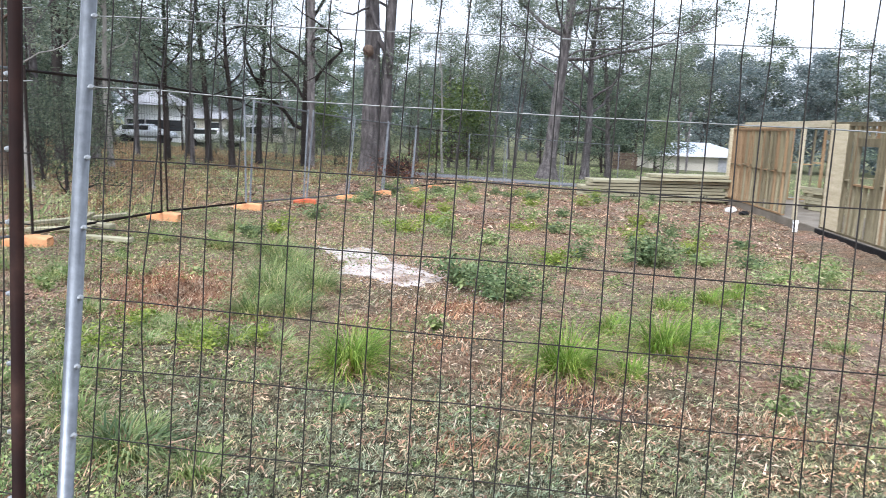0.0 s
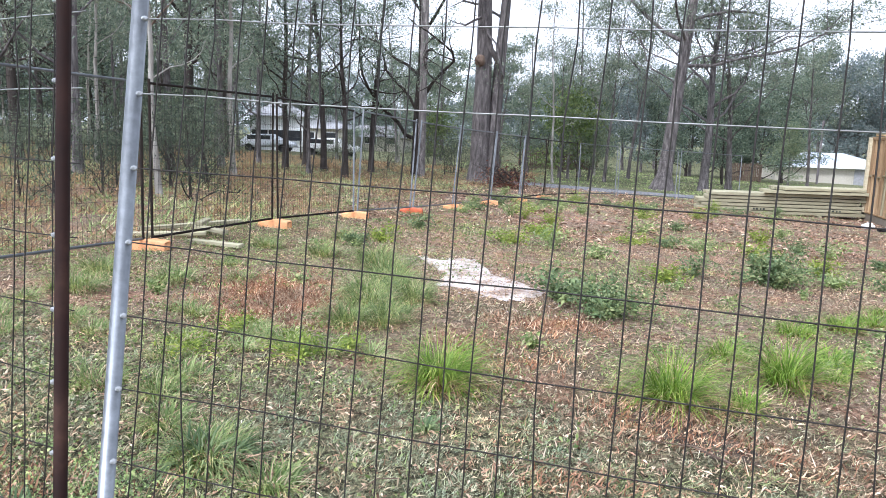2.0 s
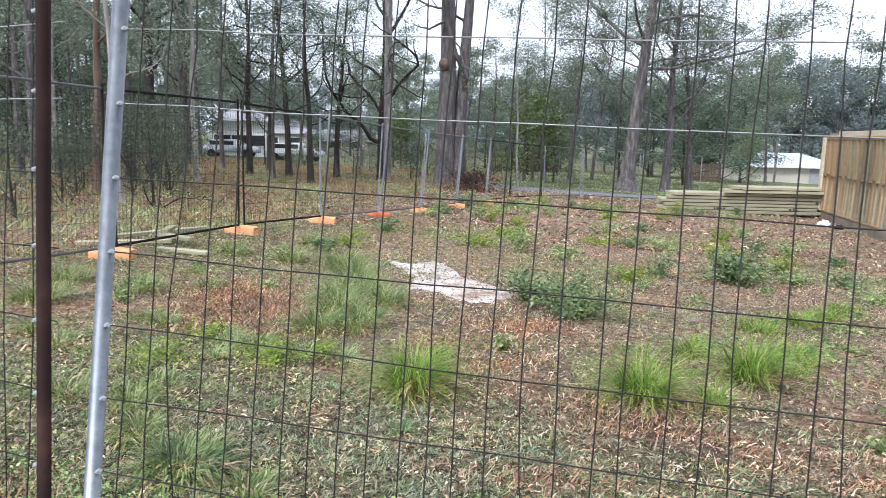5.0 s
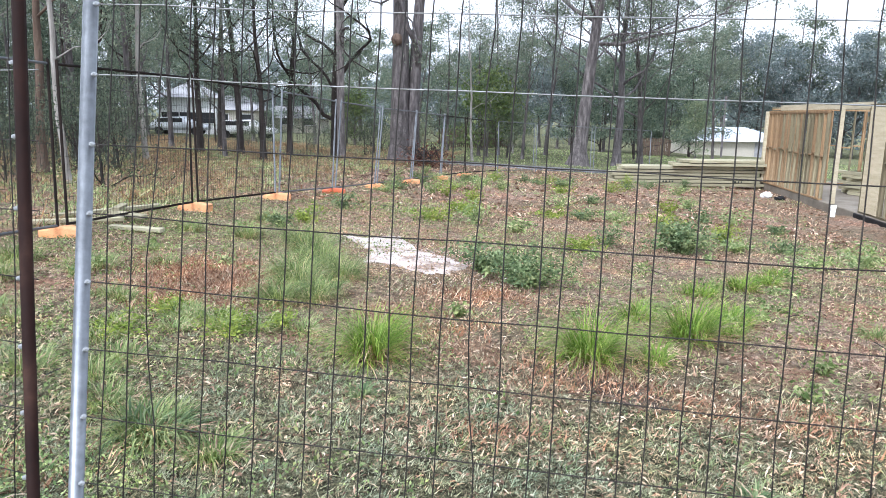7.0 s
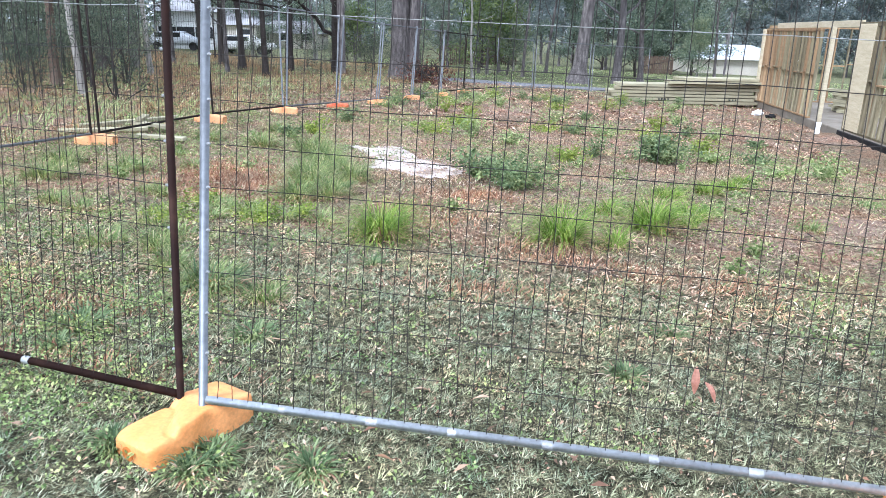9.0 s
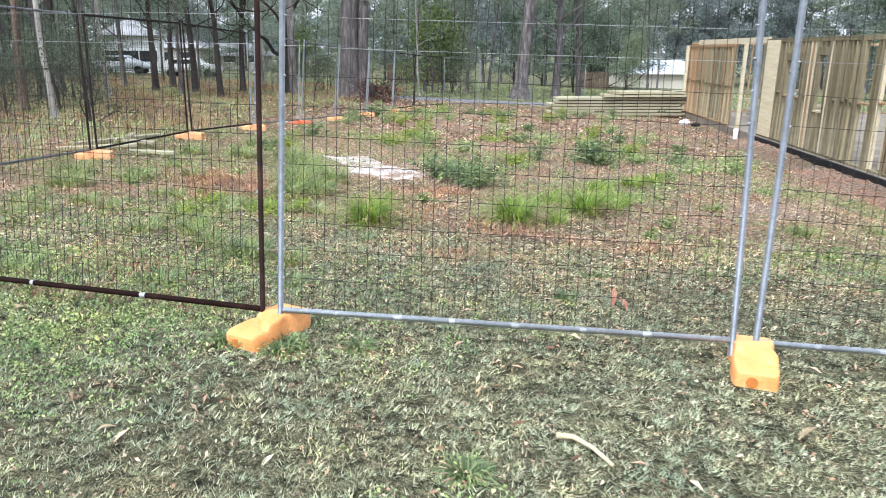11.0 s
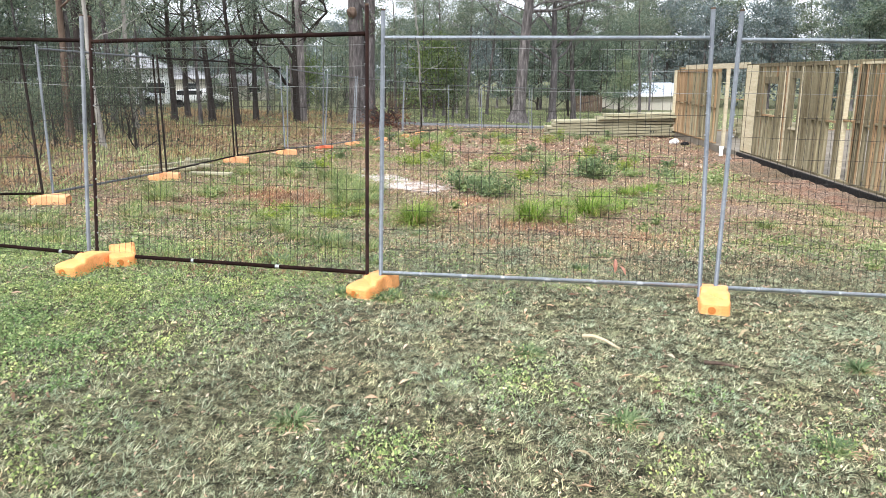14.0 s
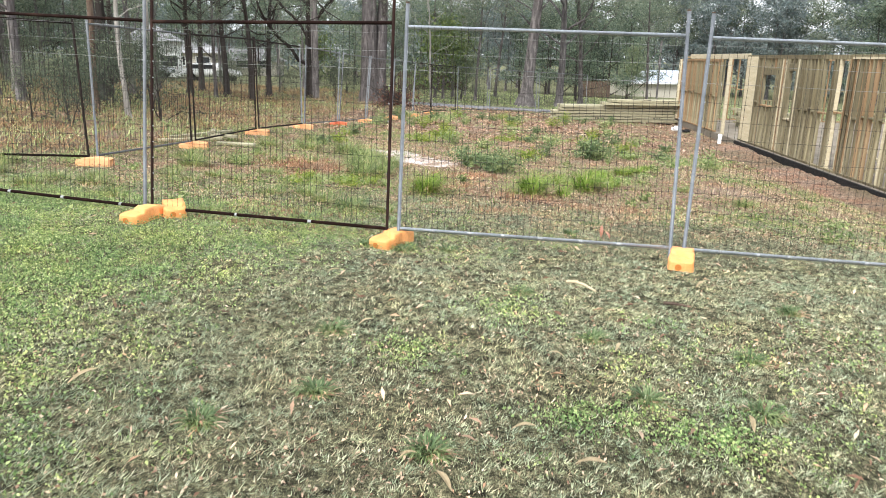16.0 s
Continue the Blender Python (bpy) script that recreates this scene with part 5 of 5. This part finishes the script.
grass("wood_grass", rng, clumped(rng, 130000, -34, -4.7, 4.0, 46, lambda x, y, f: np.clip(1.9 * f - 0.35, 0.02, 1), 0.1, 9, 0.15), 0.4, BRUSH, "dry brownish grass on the floor of the wood", 0.5, 0.009, 0.5)
grass("wood_green_grass", rng, clumped(rng, 70000, -30, -4.7, 3.0, 30, lambda x, y, f: np.clip(1.4 * (1 - f), 0, 1), 0.1, 9, 0.12), 0.3, TALL, "green grass and ferns on the floor of the wood", 0.5, 0.009, 0.5)
grass("far_lawn", rng, clumped(rng, 60000, -14, 40, 33, 70, lambda x, y, f: 0.8 + 0 * f, 0.1, 6, 0.15), 0.12, TALL, "green lawn beyond the driveway", 0.6, 0.025, 0.4)
flat_leaves("leaf_litter", rng, clumped(rng, 70000, -6.0, 8.0, 1.2, 13.0, lambda x, y, f: np.clip(1.4 - 1.3 * f, 0.2, 1), 0.3, 5, 0.1), 0.032, LITTER, "fallen gum leaves and bark chips on the soil", (0.004, 0.03), 0.3, 0.26, "leaf litter")
flat_leaves("far_litter", rng, clumped(rng, 22000, -14.0, 9.0, 11, 30.0, lambda x, y, f: np.clip(1.2 - f, 0.2, 1), 0.3, 5, 0.2), 0.11, LITTER, "fallen bark and leaves in the far field", (0.004, 0.05), 0.3, 0.25, "leaf litter")
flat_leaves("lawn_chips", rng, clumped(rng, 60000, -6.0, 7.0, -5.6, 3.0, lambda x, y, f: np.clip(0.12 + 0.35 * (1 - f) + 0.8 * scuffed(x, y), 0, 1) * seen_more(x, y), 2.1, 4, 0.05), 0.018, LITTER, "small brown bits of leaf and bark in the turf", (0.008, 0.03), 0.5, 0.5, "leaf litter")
flat_leaves("lawn_litter", rng, clumped(rng, 2400, -7.0, 8.0, -8.0, 0.5, lambda x, y, f: 0.3 + 0.6 * f, 0.9, 1, 0.1), 0.06, LITTER, "pale dead gum leaves lying on the turf", (0.02, 0.045), 0.35, 0.24, "leaf litter")


def tuft(x, y, height, radius, count, mat, label, category="grass tuft", group="grass tufts", name="grass_tuft", width=0.0028, lean=0.5, curl=0.68, seed=0):
    """A fountain of long blades from one root."""
    rng = np.random.default_rng(seed + int(1000 * abs(x * 3.1 + y)))
    n, segs = int(count * 1.7), 4
    a, rr = rng.uniform(0, 2 * np.pi, n), radius * np.sqrt(rng.random(n)) * 0.45
    root = np.stack([x + rr * np.cos(a), y + rr * np.sin(a)], 1)
    a2 = a + rng.normal(0, 0.6, n)
    d = np.stack([np.cos(a2), np.sin(a2)], 1)
    h = height * rng.uniform(0.3, 1.2, n)
    tilt = np.abs(rng.normal(0, lean, n)) * (0.4 + rr / (radius * 0.45))
    s = np.stack([-np.sin(a2 + 0.5), np.cos(a2 + 0.5)], 1) * (width * rng.uniform(0.6, 1.4, n))[:, None]
    base_z = gz(root[:, 0], root[:, 1]) - 0.01
    rows, off, zz = [], np.zeros((n, 2)), np.zeros(n)
    for k in range(segs + 1):
        t = k / segs
        if k:
            ang = np.minimum(tilt + curl * t * t * 2.6, 2.3)
            off = off + d * (np.sin(ang) * h / segs)[:, None]
            zz = zz + np.cos(ang) * h / segs
        w = s * (1 - t ** 2 * 0.92)
        c = np.c_[root + off, np.maximum(base_z + zz, base_z + 0.012)]
        rows += [c - np.c_[w, np.zeros(n)], c + np.c_[w, np.zeros(n)]]
    vs = np.stack(rows, 1).reshape(-1, 3)
    f = np.array([[2 * j, 2 * j + 1, 2 * j + 3, 2 * j + 2] for j in range(segs)])
    fs = (np.arange(n)[:, None, None] * (2 * segs + 2) + f[None]).reshape(-1, 4)
    root = thing(name, Matrix.Translation((x, y, g1(x, y))), label, category, group)
    vs = vs - np.array([x, y, g1(x, y)])
    cut = int(n * 0.8) * (2 * segs + 2)
    tagged(part("green_blade_mass", arrays("green_blade_mass", vs[:cut], fs[:int(n * 0.8) * segs], mat), None, root), kind="stuff")
    low = vs[cut:] * np.array([1.1, 1.1, 0.55])
    tagged(part("dead_blade_mass", arrays("dead_blade_mass", low, fs[int(n * 0.8) * segs:] - cut, LITTER), None, root, "withered straw-brown blades"), kind="stuff")
    return root


def weed(x, y, radius, height, count, mat, label, size=0.05, stems=14, name="weed", category="weed", group="weeds", narrow=0.5, seed=0):
    """A low spreading plant: thin stems with broad leaves along them."""
    rng = np.random.default_rng(seed + int(1000 * abs(x * 2.3 + y * 1.7)))
    pieces, spots = [], []
    for k in range(stems):
        a = k * 2.4 + rng.normal(0, 0.3)
        r = radius * rng.uniform(0.3, 1.0)
        hh = height * rng.uniform(0.5, 1.1) * (1.15 - 0.5 * r / radius)
        t = np.linspace(0, 1, 6)[:, None]
        line = np.c_[np.cos(a) * r * t ** 1.2, np.sin(a) * r * t ** 1.2, hh * np.sin(t * 1.5)]
        line[:, :2] += rng.normal(0, 0.02, (6, 2)) * t
        pieces.append(tube(line, np.linspace(0.004, 0.0015, 6), 4, False))
        spots.append(line[1:])
    spots = np.concatenate(spots)
    pick = rng.integers(0, len(spots), count)
    c = spots[pick] + rng.normal(0, 1, (count, 3)) * np.array([0.12, 0.12, 0.09]) * radius
    c[:, 2] = np.abs(c[:, 2]) + 0.01
    root = thing(name, Matrix.Translation((x, y, g1(x, y) - 0.01)), label, category, group)
    tagged(part("stem_mass", arrays("stem_mass", *joined(pieces), mat), None, root), kind="stuff")
    tagged(part("foliage", arrays("foliage", *blades(rng, c, size, 0.15, narrow), mat), None, root), kind="stuff")
    return root


# the tussocks that stand out in the field
for x, y, h, r, n in ((-0.05, 2.94, 0.46, 0.26, 620), (1.31, 3.2, 0.5, 0.26, 560), (1.72, 3.28, 0.26, 0.16, 170), (2.08, 4.0, 0.5, 0.26, 520), (2.42, 4.2, 0.22, 0.18, 130), (2.5, 4.6, 0.27, 0.3, 320), (2.95, 6.1, 0.26, 0.3, 320), (3.3, 6.5, 0.24, 0.26, 260), (3.6, 7.1, 0.22, 0.26, 240), (2.45, 5.6, 0.24, 0.3, 260), (1.75, 4.5, 0.26, 0.28, 240)):
    tuft(x, y, h, r, n, TUFT, "bright green arching grass tussock on bare soil")
for x, y, h, r, n in ((-0.75, 1.55, 0.22, 0.35, 420), (-0.35, 1.4, 0.18, 0.25, 220), (-1.1, 1.75, 0.18, 0.25, 220), (-1.5, 6.0, 0.42, 0.36, 600), (-1.1, 4.0, 0.3, 0.32, 420), (-0.86, 4.1, 0.24, 0.3, 360), (-1.35, 5.0, 0.36, 0.36, 460), (-1.15, 4.6, 0.34, 0.4, 520), (-0.9, 5.0, 0.34, 0.36, 560), (-1.2, 5.4, 0.38, 0.4, 620), (-1.85, 6.6, 0.42, 0.4, 620), (-0.85, 4.3, 0.26, 0.35, 420), (-3.5, 3.8, 0.28, 0.4, 420), (-3.1, 4.6, 0.26, 0.35, 300), (-3.9, 4.6, 0.3, 0.4, 380), (-2.6, 6.8, 0.3, 0.35, 340), (-3.4, 6.9, 0.28, 0.35, 320), (-2.9, 8.2, 0.3, 0.35, 300), (4.1, 3.4, 0.18, 0.3, 220), (3.6, 4.6, 0.16, 0.25, 180), (5.2, 4.2, 0.2, 0.3, 200), (-2.0, 0.78, 0.15, 0.25, 200), (-5.4, 2.2, 0.32, 0.4, 360), (-5.8, 3.0, 0.34, 0.4, 360), (-3.9, 1.9, 0.24, 0.35, 300), (-4.4, 1.5, 0.26, 0.35, 300), (-3.3, 1.3, 0.2, 0.3, 260)):
    tuft(x, y, h, r, n, LONG, "soft green clump of long seeding grass", group="long grass clumps")
for x, y, h, r, n in ((-1.05, 0.8, 0.16, 0.26, 260), (-0.7, 1.5, 0.2, 0.34, 300), (-0.2, 0.9, 0.1, 0.2, 160), (0.05, 2.3, 0.1, 0.14, 120), (1.9, 1.6, 0.1, 0.16, 120)):
    tuft(x, y, h, r, n, WEED, "broad-bladed dark green grass clump among dry litter", group="long grass clumps", width=0.0055, lean=0.8)
for x, y in ((-0.05, -2.22), (0.04, -3.0), (0.62, -3.48), (1.44, -2.08), (1.6, -2.86), (2.13, -2.9), (2.3, -2.2), (0.45, -0.12), (-0.25, -0.15), (2.9, -1.2), (0.07, -0.22), (0.1, -0.13), (-1.0, 0.55), (1.6, 0.95), (-0.35, -3.4), (1.05, -1.2)):
    tuft(x, y, 0.1, 0.13, 230, WEED, "small dark green grass tuft in the lawn", group="lawn tufts", width=0.0045, lean=0.9)
weed(0.8, 5.5, 0.52, 0.34, 3600, WEED, "broad dark green leafy weed clump beside the sand", 0.036, 34)
weed(0.35, 5.9, 0.4, 0.32, 600, WEED, "broad dark green leafy weed clump beside the sand", 0.06, 16)
weed(2.73, 8.35, 0.5, 0.45, 2600, WEED, "tall dark green leafy weed in the field", 0.05, 26)
for x, y, r in ((-1.55, 2.95, 0.28), (-1.28, 3.05, 0.26), (-1.02, 3.15, 0.26), (-0.75, 3.25, 0.2), (-1.75, 3.3, 0.25)):
    weed(x + 0.12 * math.sin(9 * x), y + 0.2 * math.sin(13 * x), r, 0.13, 420, LIME, "low yellow-green weed mat", 0.03, 12, group="lime weeds", narrow=0.35)
    tuft(x + 0.1, y + 0.08, 0.17, 0.22, 120, TALL, "soft green clump of long seeding grass", group="long grass clumps")
rw = random.Random(78)
for k in range(34):
    x, y = rw.uniform(-4.4, -1.2), rw.uniform(1.7, 5.6)
    if (x + 1.95) ** 2 + (y - 4.85) ** 2 > 0.5:
        tuft(x, y, rw.uniform(0.12, 0.22), rw.uniform(0.2, 0.34), 170, LONG, "soft green clump of long seeding grass", group="long grass clumps", seed=k)
rw = random.Random(77)
for k in range(60):
    x, y = rw.uniform(-3.2, 5.5), rw.uniform(7.5, 22)
    if -1.8 < x < 0.4 and y < 8.3:
        continue
    weed(x, y, rw.uniform(0.2, 0.45), rw.uniform(0.16, 0.42), 420, rw.choice((WEED, TALL, TALL, LIME)), "feathery green weed growing from bare soil", 0.06, 14, group="field weeds", narrow=0.3, seed=k)
for k in range(26):
    weed(rw.uniform(-4.2, 5.2), rw.uniform(1.2, 8), rw.uniform(0.1, 0.24), rw.uniform(0.06, 0.14), 110, rw.choice((LONG, TALL)), "small green weed in thin grass", 0.04, 7, group="small weeds", seed=k)

# burnt heap beside the tussock, and scraped earth by the house
for nm, pts, mat, h, lab in (("burnt_soil", [(0.98, 2.98), (1.12, 2.74), (1.4, 2.52), (1.68, 2.5), (1.66, 2.74), (1.4, 2.95), (1.3, 3.15)], "dark", 0.05, "dark burnt soil and roots beside the tussock"), ("loose_soil", [(3.7, 4.6), (4.4, 4.3), (5.0, 4.9), (4.5, 5.4), (3.9, 5.3)], "red", 0.06, "low mound of loose reddish soil")):
    m = surface(nm, [(0.3, (0.03, 0.023, 0.017)), (0.7, (0.13, 0.098, 0.072))] if mat == "dark" else [(0.3, (0.14, 0.09, 0.065)), (0.7, (0.27, 0.19, 0.145))], coarse=6, fine=40, depth=0.03, strength=0.9)
    patch(nm, pts, m, 0.006, lab, "soil", 0.12, steps=80)


# ---------------------------------------------------------------- small loose things
def stick(points, r, mat, label, name="stick"):
    pts = [(x, y, g1(x, y) + z) for x, y, z in points]
    vs, fs = tube(pts, np.linspace(r, r * 0.55, len(pts)), 7)
    return tagged(new(name, arrays(name, vs, fs, mat, True)), label, "stick", "sticks")


stick([(1.39, -0.93, 0.035), (1.45, -0.95, 0.045), (1.52, -1.02, 0.04), (1.58, -1.12, 0.03)], 0.013, STICKM, "pale bare curved stick lying in the turf")
stick([(2.02, -1.28, 0.03), (2.1, -1.31, 0.035), (2.18, -1.33, 0.025)], 0.012, BARK_ORANGE, "brown curl of bark lying in the turf")
for k in range(40):
    x, y, a, l = rw.uniform(-3.5, 6), rw.uniform(1.5, 14), rw.uniform(0, 6.3), rw.uniform(0.15, 0.5)
    stick([(x, y, 0.02), (x + l / 2 * math.cos(a), y + l / 2 * math.sin(a), 0.035), (x + l * math.cos(a + 0.2), y + l * math.sin(a + 0.2), 0.015)], rw.uniform(0.003, 0.006), rw.choice((BARK_DARK, BARK_ORANGE, BARK_GREY)), "thin fallen twig on the soil", "twig")


def dead_leaf(x, y, length, width, turn, mat, label, up=0.02, stand=25):
    bm = bmesh.new()
    rows = []
    for i in range(9):
        t = i / 8
        w = width / 2 * math.sin(math.pi * min(0.98, t * 0.97 + 0.02)) ** 0.8
        cx, cz = length * (t - 0.5), 0.02 * math.sin(3 * t) + 0.12 * length * t * t
        rows.append([bm.verts.new((cx, -w, cz + 0.25 * w)), bm.verts.new((cx, 0, cz)), bm.verts.new((cx, w, cz + 0.3 * w))])
    for a, c in zip(rows, rows[1:]):
        bm.faces.new((a[0], c[0], c[1], a[1])), bm.faces.new((a[1], c[1], c[2], a[2]))
    bmesh.ops.solidify(bm, geom=bm.faces[:], thickness=0.001)
    ob = new("dead_leaf", bpy.data.meshes.new("dead_leaf"))
    bm.to_mesh(ob.data)
    bm.free()
    ob.data.materials.append(mat)
    ob.matrix_world = Matrix.Translation((x, y, g1(x, y) + up)) @ pose(0, 0, 0, 0, -stand, turn)
    return tagged(ob, label, "leaf", "dead leaves")


dead_leaf(1.88, 0.82, 0.12, 0.035, 80, LEAFORANGE, "curled orange-pink dead leaf standing in grass", 0.07, 55)
dead_leaf(1.93, 0.77, 0.1, 0.03, 120, LEAFORANGE, "curled orange-pink dead leaf standing in grass", 0.04, 30)
for x, y, l, turn in ((0.12, -2.16, 0.09, 20), (-0.97, -3.2, 0.14, 40), (1.0, -3.3, 0.11, -10), (1.55, -2.3, 0.08, 60), (2.0, -3.1, 0.1, 85), (0.7, -3.75, 0.1, 130), (0.55, -3.6, 0.08, 10), (2.4, -0.8, 0.1, 30), (3.1, -1.0, 0.1, 60), (1.2, -2.5, 0.09, 170), (1.25, -3.55, 0.13, -25), (-0.3, -1.2, 0.09, 15)):
    dead_leaf(x, y, l, l * 0.25, turn, STICKM, "pale straw-coloured dead gum leaf on the turf", 0.035, 10)

# pale drain pipe standing out of the soil by the slab
drain = thing("drain_pipe", Matrix.Translation((7.75, 17.0, g1(7.75, 17.0) - 0.05)), "short white plastic drain pipe standing in the soil", "pipe")
pipe("riser", (0, 0, 0), (0, 0, 0.42), 0.055, WHITEP, drain, 14)
pipe("collar", (0, 0, 0.36), (0, 0, 0.44), 0.066, WHITEP, drain, 14)

# timber offcuts by the fence
for x, y, l, turn, z in ((-4.9, 7.5, 1.5, 62, 0.05), (-4.3, 7.0, 0.7, -25, 0.09), (-4.75, 6.6, 1.1, 30, 0.045), (-3.85, 6.45, 0.75, -8, 0.04), (-4.6, 7.3, 0.5, 110, 0.13)):
    ob = new("timber_offcut", bpy.data.meshes.new("timber_offcut"))
    bx = box_bm(l, 0.09, 0.045, 0.004)
    bx.to_mesh(ob.data)
    bx.free()
    ob.data.materials.append(PINE_GREEN)
    ob.matrix_world = Matrix.Translation((x, y, g1(x, y) + z)) @ pose(0, 0, 0, 3, 0, turn)
    tagged(ob, "pale green treated pine offcut lying in grass", "timber", "timber offcuts")


# heap of cut branches with reddened leaves by the great gum
heap = thing("brush_heap", Matrix.Translation((-3.9, 26.6, g1(-3.9, 26.6))), "heap of cut branches with red-brown leaves", "brush heap")
rh = np.random.default_rng(9)
pieces = [tube(np.array([(0, 0, 0), (0.3, 0.1, 0.25), (0.6, 0.2, 0.4)]) * rh.uniform(0.6, 1.6) @ np.array(Matrix.Rotation(rh.uniform(0, 6.3), 3, 'Z')) + rh.normal(0, 0.3, 3) * np.array([1, 1, 0.3]) + np.array([0, 0, 0.3]), [0.02, 0.015, 0.008], 5, False) for _ in range(60)]
part("branch_mass", arrays("branch_mass", *joined(pieces), BARK_DARK), None, heap)
RED_LEAF = leafy("reddened_leaves", [(0, (0.09, 0.03, 0.022)), (0.5, (0.18, 0.06, 0.045)), (1, (0.2, 0.15, 0.09))], 0.6, 0.2)
cs = np.abs(rh.normal(0, 1, (1500, 3))) * np.array([0.5, 0.4, 0.4]) * rh.choice([-1, 1], (1500, 3)) * np.array([1, 1, 0]) + np.c_[np.zeros((1500, 2)), np.abs(rh.normal(0.25, 0.3, 1500))]
part("foliage", arrays("foliage", *blades(rh, cs, 0.12, 0.2, 0.35), RED_LEAF), None, heap)

# wrapping left at the house corner
for x, y, sx, sy, sz, mat, lab in ((7.5, 21.6, 0.34, 0.25, 0.22, WHITEP, "crumpled white plastic wrapping on the ground"), (7.75, 21.1, 0.3, 0.22, 0.16, PLASTIC_BLACK, "scrap of black plastic membrane on the ground")):
    bm = bmesh.new()
    bmesh.ops.create_icosphere(bm, subdivisions=3, radius=0.5)
    for vtx in bm.verts:
        vtx.co *= 1 + 0.35 * noise.noise(vtx.co * 4)
        vtx.co.z = max(vtx.co.z, -0.3)
    bmesh.ops.scale(bm, vec=(sx, sy, sz), verts=bm.verts)
    ob = new("plastic_wrap", bpy.data.meshes.new("plastic_wrap"))
    bm.to_mesh(ob.data)
    bm.free()
    ob.data.materials.append(mat)
    ob.location = (x, y, g1(x, y) + sz * 0.3)
    tagged(ob, lab, "plastic")
